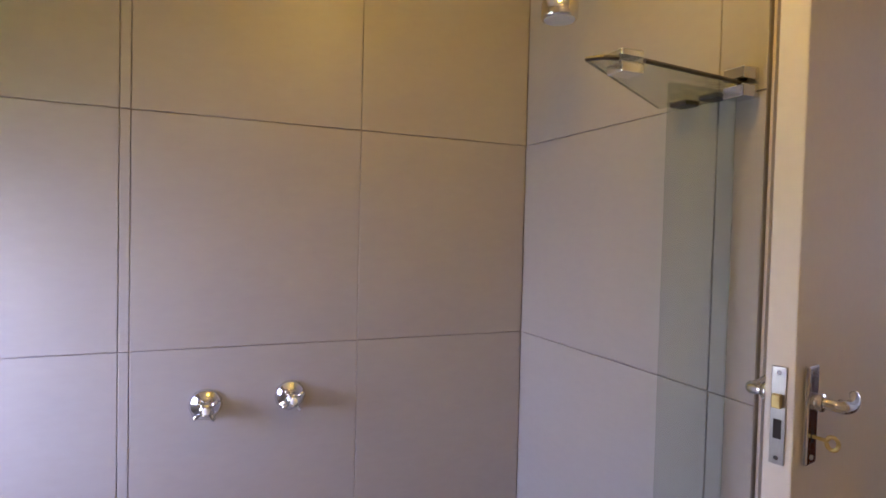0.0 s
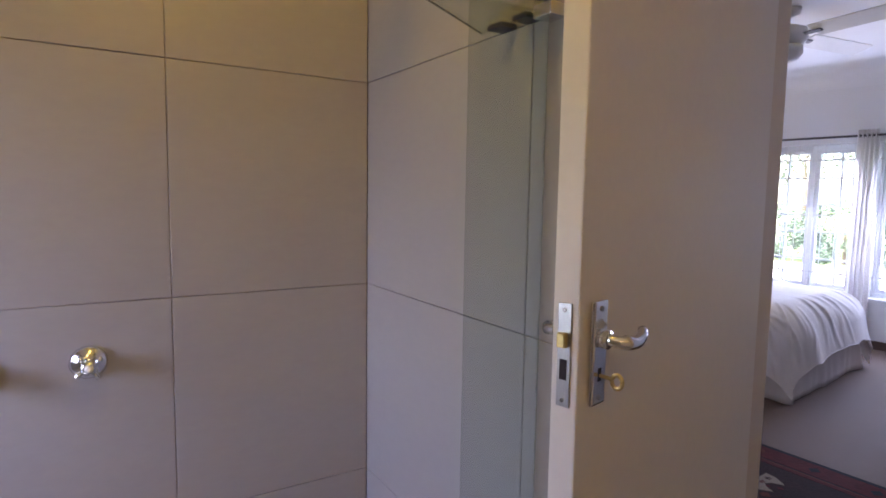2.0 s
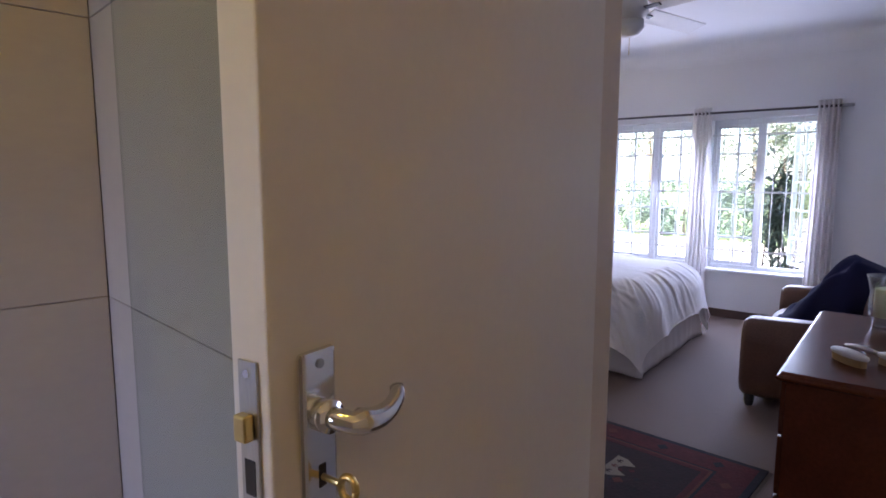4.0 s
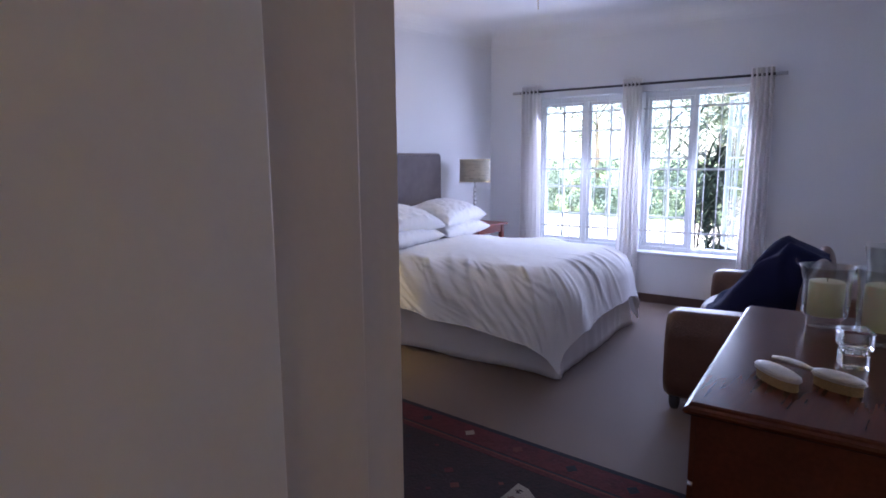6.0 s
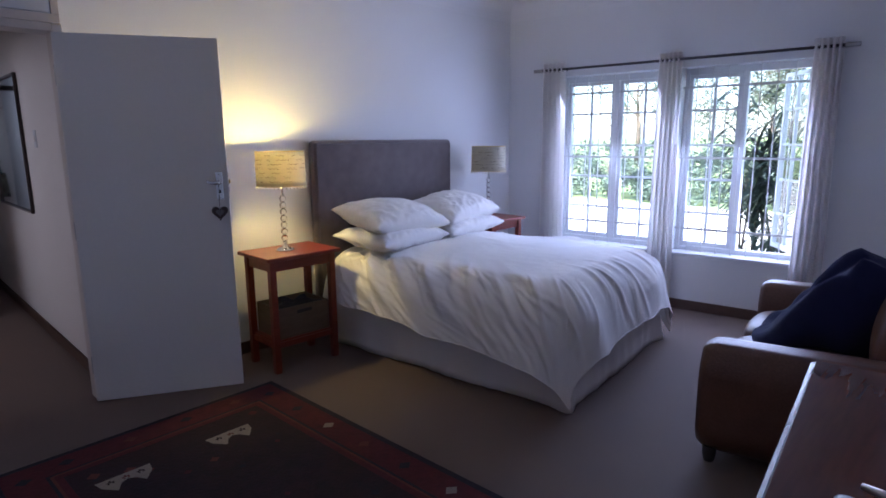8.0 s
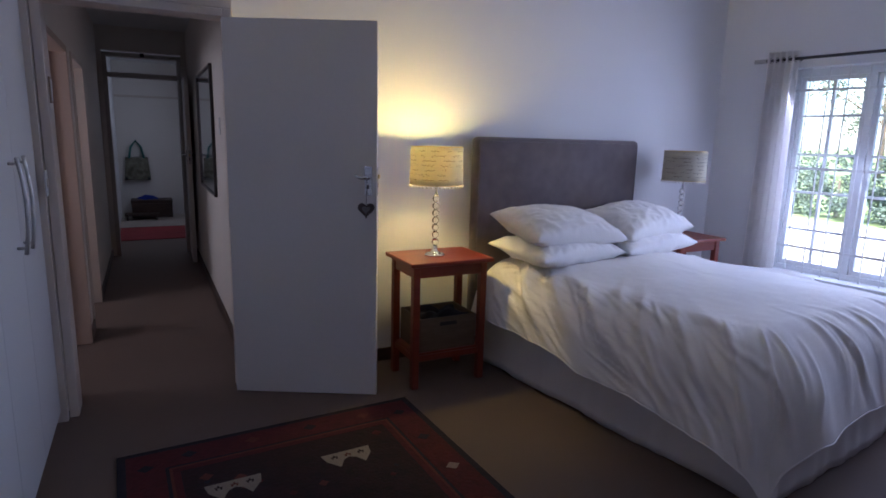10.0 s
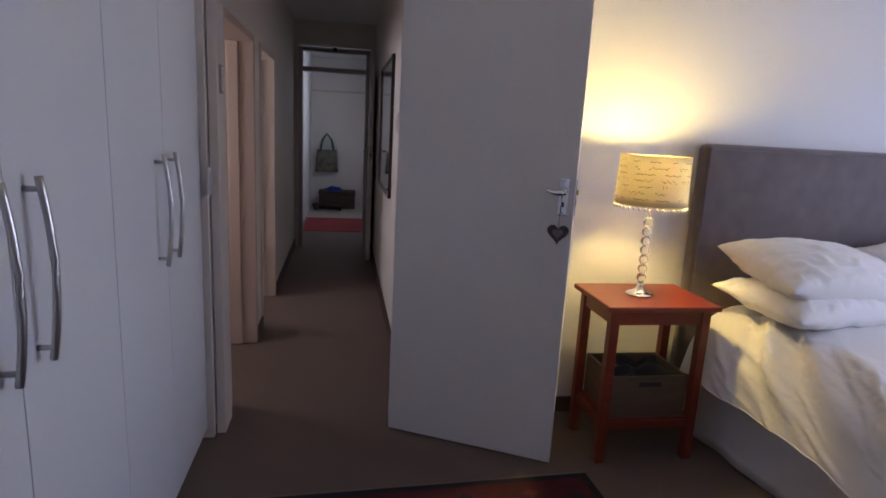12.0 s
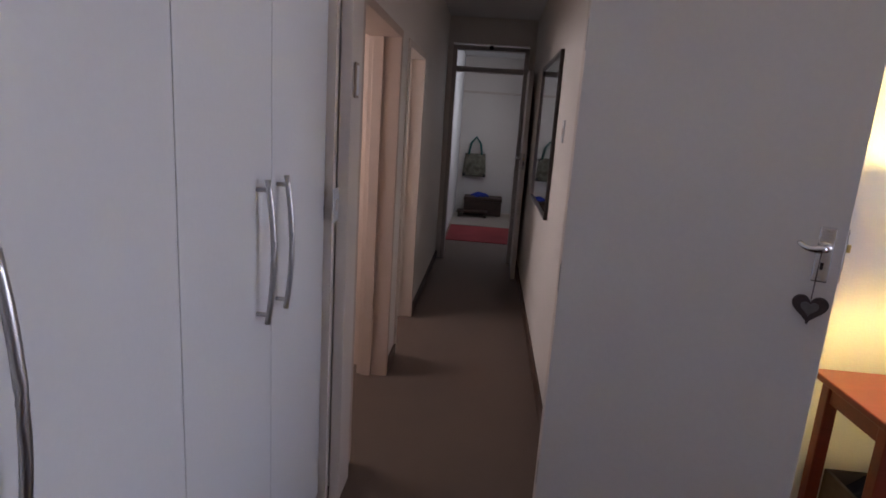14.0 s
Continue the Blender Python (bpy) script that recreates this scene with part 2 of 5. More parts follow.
# cornice: a rounded cove between window wall and ceiling
def cove(p0, p1, inward, size=0.16):
    p0, p1, inward = Vector(p0), Vector(p1), Vector(inward).normalized()
    bm = bmesh.new()
    rows = []
    for k in range(9):
        a = math.pi / 2 * k / 8
        off = inward * (size * (1 - math.sin(a))) + Vector((0, 0, -size * (1 - math.cos(a))))
        rows.append([bm.verts.new(p0 + off), bm.verts.new(p1 + off)])
    back = [bm.verts.new(p0), bm.verts.new(p1)]
    rows.append(back)
    for a, b in zip(rows, rows[1:] + rows[:1]):
        bm.faces.new((a[0], a[1], b[1], b[0]))
    bm.faces.new([r[0] for r in rows]), bm.faces.new([r[1] for r in rows][::-1])
    return bm


# bedroom walls
structure("wall_north", boxes((2.80, 4.15, 0, 7.2, 4.33, 2.74)), M_WALL, "white plastered wall behind the bed", "wall")
structure("wall_south", box(1.62, -0.45, 0, 7.6, -0.25, 2.74), M_WALL, "plain white plastered wall", "wall")

# window wall with two openings
W1, W2, WZ0, WZ1 = (0.09, 1.11), (-0.92, 0.01), 0.50, 2.035
WT = 0.24
we = structure("wall_east", boxes((0, -3.1, 0, WT, 2.0, WZ0), (0, -3.1, WZ1, WT, 2.0, 2.74), (0, W1[1], WZ0, WT, 2.0, WZ1), (0, W2[1], WZ0, WT, W1[0], WZ1), (0, -3.1, WZ0, WT, W2[0], WZ1)), M_WALL, "white plastered wall with two barred windows", "wall")
we.matrix_world = WALL_E
structure("cornice_east", cove(on_east(0, -3.0, 2.74), on_east(0, 2.0, 2.74), WALL_E.to_3x3() @ Vector((-1, 0, 0))), M_CEIL, "rounded white plaster cornice", "cornice")
structure("cornice_north", cove((2.8, 4.15, 2.74), (7.2, 4.15, 2.74), (0, -1, 0)), M_CEIL, "rounded white plaster cornice", "cornice")
sk = structure("skirting_east", box(-0.018, -3.0, 0, -0.002, 1.75, 0.085, 0.004), M_SKIRT, "dark stained wooden skirting board", "skirting")
sk.matrix_world = WALL_E
structure("skirting_north", box(2.86, 4.132, 0, 6.66, 4.148, 0.085, 0.004), M_SKIRT, "dark stained wooden skirting board", "skirting")

structure("wall_west", box(1.48, 0.83, 0, 1.60, 4.15, 2.74), M_WALL, "plain white wall behind the wardrobe", "wall")

# bathroom shell: tile backing walls
structure("bathroom_wall_north", box(-1.8, 1.531, 0, 1.0, 1.68, 2.5), M_GROUT, "shower wall faced with large beige tiles", "wall")
structure("bathroom_wall_shower", prism([(1.006, 1.68), (1.006, 0.67), (1.35, 0.67), (1.50, 0.76), (1.61, 0.76), (1.61, 1.68)], 0, 2.5), M_GROUT, "tiled return wall of the shower", "wall")
structure("bathroom_wall_return", box(1.012, 0.662, 0, 1.34, 0.668, 2.5), M_FRAME, "painted wall behind the open door", "wall")
structure("bathroom_wall_west", boxes((-1.2, -1.6, 0, -1.05, 1.53, 0.95), (-1.2, -1.6, 1.65, -1.05, 1.53, 2.5), (-1.2, -1.6, 0.95, -1.05, 0.75, 1.65), (-1.2, 1.41, 0.95, -1.05, 1.53, 1.65)), M_TILE, "tiled bathroom wall with a small window", "wall")
# out of view behind the camera; white plaster picked to bounce light forward
structure("bathroom_wall_south", box(-1.8, -1.6, 0, 1.62, -1.45, 2.5), M_WALL, "unseen bathroom wall, made white to bounce light", "wall")

# wall between bathroom and bedroom, with the doorway
DY0, DY1, DH = -0.22, 0.737, 2.035
structure("wall_bathroom_door", boxes((1.565, -1.6, 0, 1.888, DY0 - 0.036, 2.74), (1.565, DY0 - 0.035, DH + 0.036, 1.888, 0.7545, 2.74), (1.62, 0.756, 0, 1.7995, 0.848, 2.74), (1.80, 0.803, 0, 1.932, 0.848, 2.74), (1.80, 0.7545, DH + 0.036, 1.888, 0.8025, 2.74)), M_FRAME, "painted wall around the bathroom doorway", "wall")
structure("door_frame_bathroom", boxes((1.645, DY1 - 0.012, 0, 1.795, DY1 + 0.017, DH + 0.035), (1.56, DY0 - 0.035, 0, 1.74, DY0, DH + 0.035), (1.56, DY0, DH, 1.74, DY1 - 0.012, DH + 0.035), bevel=0.004), M_FRAME, "cream painted steel door frame", "door frame")

# corridor walls
CL, CR = 1.94, 2.85
structure("wall_corridor_west", boxes((1.78, 4.12, 0, CL, 4.27, 2.58), (1.78, 4.27, 1.97, CL, 5.25, 2.58), (1.78, 5.25, 0, CL, 5.52, 2.58), (1.78, 5.52, 1.97, CL, 6.35, 2.58), (1.78, 6.35, 0, CL, 8.4, 2.58)), M_CORR, "off-white corridor wall with two doorways", "wall")
structure("wall_corridor_east", boxes((CR, 4.33, 0, 3.03, 8.4, 2.58), (2.80, 4.33, 0, CR, 4.34, 2.58)), M_CORR, "off-white corridor wall", "wall")
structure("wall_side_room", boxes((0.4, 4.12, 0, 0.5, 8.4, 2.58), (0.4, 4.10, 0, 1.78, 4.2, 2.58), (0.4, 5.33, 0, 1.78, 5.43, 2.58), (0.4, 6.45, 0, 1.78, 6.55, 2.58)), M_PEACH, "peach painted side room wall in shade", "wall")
structure("skirting_corridor", boxes((CL + 0.002, 5.25, 0, CL + 0.016, 5.52, 0.085), (CL + 0.002, 6.35, 0, CL + 0.016, 8.39, 0.085), (CR - 0.016, 4.35, 0, CR - 0.002, 8.39, 0.085), bevel=0.003), M_SKIRT, "dark wooden corridor skirting board", "skirting")
structure("side_room_floor", box(0.4, 4.1, -0.1, 1.62, 8.4, 0.0), M_CARPET, "beige carpet in the side rooms", "carpet")

# far end of the corridor
FY = 8.4
structure("wall_corridor_end", boxes((1.78, FY, 0, 1.99, FY + 0.12, 2.58), (2.79, FY, 0, 3.03, FY + 0.12, 2.58), (1.99, FY, 2.32, 2.79, FY + 0.12, 2.58)), M_CORR, "off-white wall around the hall doorway", "wall")
structure("wall_hall", boxes((1.0, 12.05, 0, 4.2, 12.2, 2.58), (1.0, FY + 0.12, 0, 1.15, 12.05, 2.58), (3.1, FY + 0.12, 0, 3.25, 12.05, 2.58)), M_CORR, "off-white wall of the hall", "wall")
structure("hall_ceiling", box(1.0, 8.52, 2.59, 4.2, 12.3, 2.69), M_CEIL, "white hall ceiling", "ceiling")

# ---- doors ----
M_HEART = material("dark_pewter", (0.10, 0.075, 0.07), 0.45, 0.6, vary=0.3, grain=60)
M_PEWTER = material("pale_pewter", (0.22, 0.20, 0.20), 0.4, 0.7, vary=0.2, grain=80)


def lever(side, length=0.064, stand=0.034, curl=True):
    """A lever handle that starts at the origin, stands off along local y * side and runs along -x."""
    pts = [(0, 0, 0), (0, side * stand * 0.6, 0), (-0.004, side * stand, -0.002)]
    for k in range(1, 12):
        q = k / 11
        back = max(0.0, q - 0.8) / 0.2
        pts.append((-0.004 - length * (q - 0.06 * back ** 2), side * (stand + 0.006 * math.sin(q * 3) - 0.003 * back ** 1.5), -0.008 * math.sin(q * math.pi * 0.9) + 0.013 * q ** 1.6))
    return tube(pts, 0.0085, 12, lambda q: (1.1 if q < 0.16 else 1.55 - 0.80 * q))


def door(m, label, width, height, side, plate_z, key=False, group="", t=0.042):
    """A flush door: hinge at the origin, leaf along +x, main face on local y = 0, body behind it."""
    d = base("door", m, label, "door", group)
    y0, y1 = (0.0, t) if side < 0 else (-t, 0.0)
    part("leaf", box(0, y0, 0.008, width, y1, height, 0.0025), M_DOOR, d)
    px = width - 0.046
    for s, yf in ((side, 0.0), (-side, y1 if side < 0 else y0)):
        pl = part("handle_plate", box(px - 0.02, yf + s * 0.0005, plate_z - 0.078, px + 0.02, yf + s * 0.009, plate_z + 0.078, 0.004), M_CHROME, d, "chrome handle plate")
        h = part("lever", lever(s), M_CHROME, pl, "curved chrome lever", True)
        h.location = (px, yf + s * 0.008, plate_z + 0.022)
        part("rose", tube([(px, yf + s * 0.008, plate_z + 0.022), (px, yf + s * 0.022, plate_z + 0.022)], 0.014, 16), M_CHROME, pl, smooth=True)
        for dz in (-0.066, 0.066):
            part("screw", tube([(px, yf + s * 0.009, plate_z + dz), (px, yf + s * 0.0105, plate_z + dz)], 0.004, 10), M_STEEL, pl)
        part("keyhole", box(px - 0.004, yf + s * 0.009, plate_z - 0.042, px + 0.004, yf + s * 0.0096, plate_z - 0.022), M_DARK, pl)
    ym = (y0 + y1) / 2
    lp = part("lock_plate", box(width + 0.0003, ym - 0.011, plate_z - 0.076, width + 0.003, ym + 0.011, plate_z + 0.076, 0.001), M_STEEL, d, "steel lock face plate")
    part("latch", box(width + 0.003, ym - 0.007, plate_z + 0.012, width + 0.013, ym + 0.007, plate_z + 0.034, 0.002), M_BRASS, lp, "brass latch")
    part("bolt_slot", box(width + 0.003, ym - 0.006, plate_z - 0.036, width + 0.0036, ym + 0.006, plate_z - 0.006), M_DARK, lp)
    for dz in (-0.066, 0.066):
        part("screw", tube([(width + 0.003, ym, plate_z + dz), (width + 0.0042, ym, plate_z + dz)], 0.0036, 10), M_CHROME, lp)
    for hz in (0.22, 1.0, 1.82):
        part("hinge", tube([(-0.004, ym, hz - 0.05), (-0.004, ym, hz + 0.05)], 0.006, 10), M_STEEL, d)
    if key:
        k = part("key", tube([(px, side * 0.009, plate_z - 0.033), (px, side * 0.028, plate_z - 0.034)], 0.003, 8), M_BRASS, d, "small brass key in the lock")
        pts = [(px - 0.002, side * 0.036 + 0.008 * math.cos(a), plate_z - 0.037 + 0.010 * math.sin(a)) for a in [2 * math.pi * i / 20 for i in range(21)]]
        part("key_bow", tube(pts, 0.0034, 8), M_BRASS, k, smooth=True)
    return d


door(pose(1.6395, 0.672, 0, 0, 0, 193.5), "cream painted flush bathroom door standing open", 0.813, 2.03, 1, 1.233, key=True, t=0.044)
door(pose(2.741, 4.017, 0, 0, 0, -27.9), "grey-white painted flush bedroom door standing open", 0.798, 2.03, -1, 1.222)
door(pose(2.785, 8.385, 0, 0, 0, -91.5), "white painted hall door standing open against the wall", 0.70, 2.03, -1, 1.18)

# heart that hangs from the bedroom door handle
rim = []
for k in range(40):
    a = 2 * math.pi * k / 40
    rim.append((0.0028 * 16 * math.sin(a) ** 3, 0.0028 * (13 * math.cos(a) - 5 * math.cos(2 * a) - 2 * math.cos(3 * a) - math.cos(4 * a))))
HEART = pose(2.741, 4.017, 0, 0, 0, -27.9) @ pose(0.744, -0.024, 1.072)
ho = base("heart_ornament", HEART, "dark metal heart ornament hanging from the door handle", "ornament")
fl = prism(rim, -0.006, 0.006, 0.002)
bmesh.ops.transform(fl, matrix=pose(0, 0, 0, 90, 0, 0), verts=fl.verts)
part("heart", fl, M_HEART, ho)
inner = prism([(x * 0.5, y * 0.5) for x, y in rim], 0.0065, 0.010, 0.001)
bmesh.ops.transform(inner, matrix=pose(0, 0, 0, 90, 0, 0), verts=inner.verts)
part("heart_centre", inner, M_PEWTER, ho, "pale embossed heart centre")
part("cord", tube([(0, 0, 0.025), (0.001, 0.006, 0.09), (0.002, 0.004, 0.165)], 0.0016, 6), M_HEART, ho)

# ---- bedroom door frame and the cupboard above it ----
structure("door_frame_bedroom", boxes((1.93, 4.03, 0, 1.972, 4.19, 2.075), (2.752, 4.03, 0, 2.80, 4.16, 2.075), (1.972, 4.03, 2.035, 2.752, 4.19, 2.075), bevel=0.004), M_FRAME, "grey-white painted door frame", "door frame")
structure("wall_over_door", boxes((1.60, 4.155, 2.08, 2.80, 4.33, 2.74), (1.60, 4.155, 0, 1.78, 4.2, 2.74)), M_WALL, "white wall above the bedroom doorway", "wall")
cup = base("overhead_cupboard", (1.9, 4.06, 2.08), "white overhead cupboard above the bedroom door", "cupboard")
part("carcass", box(0.0, 0.012, 0.0, 0.90, 0.09, 0.64), M_WARD, cup)
part("surround", boxes((0.02, -0.006, 0.0, 0.90, 0.011, 0.045), (0.865, -0.006, 0.045, 0.90, 0.011, 0.64), bevel=0.002), M_FRAME, cup)
cd = part("cupboard_door", box(0.03, -0.004, 0.049, 0.861, 0.010, 0.64, 0.002), M_WARD, cup)
part("vent", boxes(*[(0.45, -0.008, 0.112 + 0.02 * k, 0.80, -0.0045, 0.124 + 0.02 * k) for k in range(6)]), M_DARK, cd, "dark slatted vent")

# ---- wardrobe ----
ward = base("wardrobe", (1.90, 0.0, 0.0), "white built-in wardrobe with long steel bow handles", "wardrobe")
part("carcass", boxes((-0.26, 0.85, 0.0, -0.024, 3.985, 2.738)), M_WARD, ward)
part("end_panel", box(-0.25, 3.99, 0, 0.028, 4.028, 2.738, 0.002), M_FRAME, ward)
part("filler", box(-0.02, 0.85, 0, -0.004, 1.09, 2.738), M_WARD, ward)
JOINTS = [1.095, 1.57, 2.045, 2.525, 3.02, 3.487, 3.985]


def bow_handle():
    bar = [(0.028 + 0.016 * (1 - (2 * k / 16 - 1) ** 2), 0, -0.185 + 0.37 * k / 16) for k in range(17)]
    bm = tube(bar, 0.0078, 10)
    for z in (-0.16, 0.16):
        other = tube([(0, 0, z), (0.033, 0, z)], 0.006, 10)
        me = bpy.data.meshes.new("tmp")
        other.to_mesh(me)
        other.free()
        bm.from_mesh(me)
        bpy.data.meshes.remove(me)
    return bm


for i, (a, b) in enumerate(zip(JOINTS, JOINTS[1:])):
    wd = part("wardrobe_door", box(-0.019, a + 0.0018, 0.06, 0.0, b - 0.0018, 2.735, 0.0015), M_WARD, ward)
    hy = b - 0.065 if i % 2 == 0 else a + 0.065
    if i == 5:
        hy = a + 0.035
    if i == 4:
        hy = b - 0.1
    h = part("bow_handle", bow_handle(), M_STEEL, wd, "brushed steel bow handle", True)
    h.location = (0.0, hy, 1.16)
part("plinth", box(-0.06, 0.85, 0, -0.03, 3.985, 0.06), M_WARD, ward)


# ---- wall fittings ----
def switch(m, label):
    s = base("light_switch", m, label, "light switch")
    part("plate", box(-0.037, -0.006, -0.06, 0.037, 0.0, 0.06, 0.003), M_WARD, s)
    part("rocker", box(-0.012, -0.010, -0.02, 0.012, -0.0062, 0.02, 0.002), M_FRAME, s)
    return s


switch(pose(1.9325, 4.0, 1.2, 0, 0, 90), "white light switch plate beside the wardrobe")
switch(pose(2.849, 5.27, 1.5, 0, 0, -90), "small white thermostat plate on corridor wall")
pq = base("wall_plaque", (1.9745, 4.075, 1.63), "small pale framed plaque on the door frame", "plaque")
part("frame", box(0, -0.022, -0.06, 0.008, 0.022, 0.06, 0.002), material("pale_oak", (0.33, 0.25, 0.19), 0.5, grain=30), pq)
part("panel", box(0.0085, -0.014, -0.05, 0.010, 0.014, 0.05), M_WALL, pq)

# ---- bed ----
BED = pose(5.02, 4.05, 0, 0, 0, 7.0)
bed = base("double_bed", BED, "double bed base and mattress under a gathered white valance", "bed")
part("mattress", box(-0.72, -1.94, 0.30, 0.72, -0.02, 0.58, 0.05, 3), M_LINEN, bed)
part("divan_base", box(-0.70, -1.90, 0.04, 0.70, -0.03, 0.298, 0.01), M_VALANCE, bed)


def valance(u, v):
    L = [1.90, 1.48, 1.90]
    s = u * sum(L)
    ripple = 0.0025 * math.sin(s * 40 + 6 * fold((s, 1, 0), 3)) + 0.012 * fold((s * 5, 0.3, v), 1.0)
    out = (1 - v) * 0.022 + ripple * (1.15 - v)
    z = 0.006 + 0.004 * math.sin(s * 9) + v * 0.345
    if s < L[0]:
        p, n = (-0.735, -0.03 - s), (-1, 0)
    elif s < L[0] + L[1]:
        p, n = (-0.74 + (s - L[0]), -1.945), (0, -1)
    else:
        p, n = (0.735, -1.93 + (s - L[0] - L[1])), (1, 0)
    c1 = math.exp(-((s - L[0]) / 0.05) ** 2) + math.exp(-((s - L[0] - L[1]) / 0.05) ** 2)
    sx = -1 if s < L[0] + L[1] / 2 else 1
    return (p[0] + n[0] * out + sx * 0.03 * c1 * (1 - v), p[1] + n[1] * out - 0.03 * c1 * (1 - v), z)


part("valance", sheet(valance, 520, 8, 0.004), M_VALANCE, bed, "white gathered bed valance", True)

hb = base("headboard", (5.005, 4.15, 0), "grey-brown suede upholstered headboard with rounded corners", "headboard")
hbm = box(-0.715, -0.095, 0.10, 0.715, -0.004, 1.472, 0.035, 4)
part("padding", hbm, M_VELVET, hb, smooth=True)
part("piping", tube([(-0.690, -0.0955, 0.50), (-0.690, -0.0955, 1.432), (-0.676, -0.0955, 1.446), (0.676, -0.0955, 1.446), (0.690, -0.0955, 1.432), (0.690, -0.0955, 0.50)], 0.0035, 8), M_VELVET, hb, "narrow suede piping")
for x in (-0.55, 0.55):
    part("leg", box(x - 0.03, -0.07, 0.0, x + 0.03, -0.02, 0.10), M_DARK, hb)


def ridged(p, s):
    return 1 - abs(noise.noise(Vector(p) * s)) * 2


def crease_field(nu, nv, span_a, span_b, strokes):
    """Heights of many cloth creases on a grid; each stroke: a, b, angle, length, width, height."""
    A, B = np.meshgrid(np.linspace(*span_a, nu + 1), np.linspace(*span_b, nv + 1), indexing="ij")
    H = np.zeros_like(A)
    for a, b, ang, ln, w, h in strokes:
        c, s = math.cos(ang), math.sin(ang)
        p = (A - a) * c + (B - b) * s
        q = -(A - a) * s + (B - b) * c + 0.10 * w * np.sin(p * 9) + 0.25 * p * p * (1 if h > 0 else -1)
        wide = w * (0.75 + 0.5 * np.clip(p / ln + 0.5, 0, 1))
        ridge = np.exp(-np.abs(q / wide) ** 1.5) - 0.55 * np.exp(-((q - 1.5 * wide) / (1.1 * wide)) ** 2) - 0.25 * np.exp(-((q + 1.7 * wide) / (1.2 * wide)) ** 2)
        H += h * ridge * np.exp(-np.abs(2 * p / ln) ** 3)
    return H


DU, DV = 300, 280
crn = random.Random(21)
strokes = []
for sgn in (-1, 1):
    for _ in range(17):       # long soft folds that slant from the shoulder down towards the foot
        b0 = crn.uniform(0.35, 1.95)
        strokes.append((sgn * crn.uniform(0.62, 0.98), b0, math.atan2(1.0, sgn * crn.uniform(0.5, 1.3)), crn.uniform(0.40, 0.80), crn.uniform(0.030, 0.058), crn.uniform(0.010, 0.020)))
    for _ in range(26):       # finer creases between them
        b0 = crn.uniform(0.35, 2.0)
        strokes.append((sgn * crn.uniform(0.66, 1.10), b0, math.atan2(1.0, sgn * crn.uniform(0.2, 1.5)), crn.uniform(0.15, 0.42), crn.uniform(0.012, 0.024), crn.uniform(0.003, 0.008)))
    for _ in range(44):       # sharper small folds down the overhang
        strokes.append((sgn * crn.uniform(0.70, 1.12), crn.uniform(0.3, 2.15), math.atan2(1.0, sgn * crn.uniform(0.25, 1.1)), crn.uniform(0.14, 0.46), crn.uniform(0.009, 0.019), crn.uniform(0.004, 0.009)))
    for _ in range(9):        # puckers near the pillows
        strokes.append((sgn * crn.uniform(0.60, 0.95), crn.uniform(0.25, 0.75), math.atan2(1.0, -sgn * crn.uniform(0.2, 1.2)), crn.uniform(0.12, 0.30), crn.uniform(0.012, 0.022), crn.uniform(0.004, 0.009)))
for _ in range(26):           # folds that hang over the foot, fanning out to the corners
    a0 = crn.uniform(-1.0, 1.0)
    strokes.append((a0, crn.uniform(1.92, 2.22), math.pi / 2 - 0.6 * a0 + crn.uniform(-0.55, 0.55), crn.uniform(0.16, 0.50), crn.uniform(0.012, 0.036), crn.uniform(0.003, 0.011)))
for _ in range(14):           # faint lines on the top
    strokes.append((crn.uniform(-0.6, 0.6), crn.uniform(0.7, 1.9), crn.uniform(0.6, 2.5), crn.uniform(0.3, 0.8), crn.uniform(0.04, 0.08), crn.uniform(0.002, 0.005)))
CREASE = crease_field(DU, DV, (-1.25, 1.25), (0.12, 2.40), strokes)


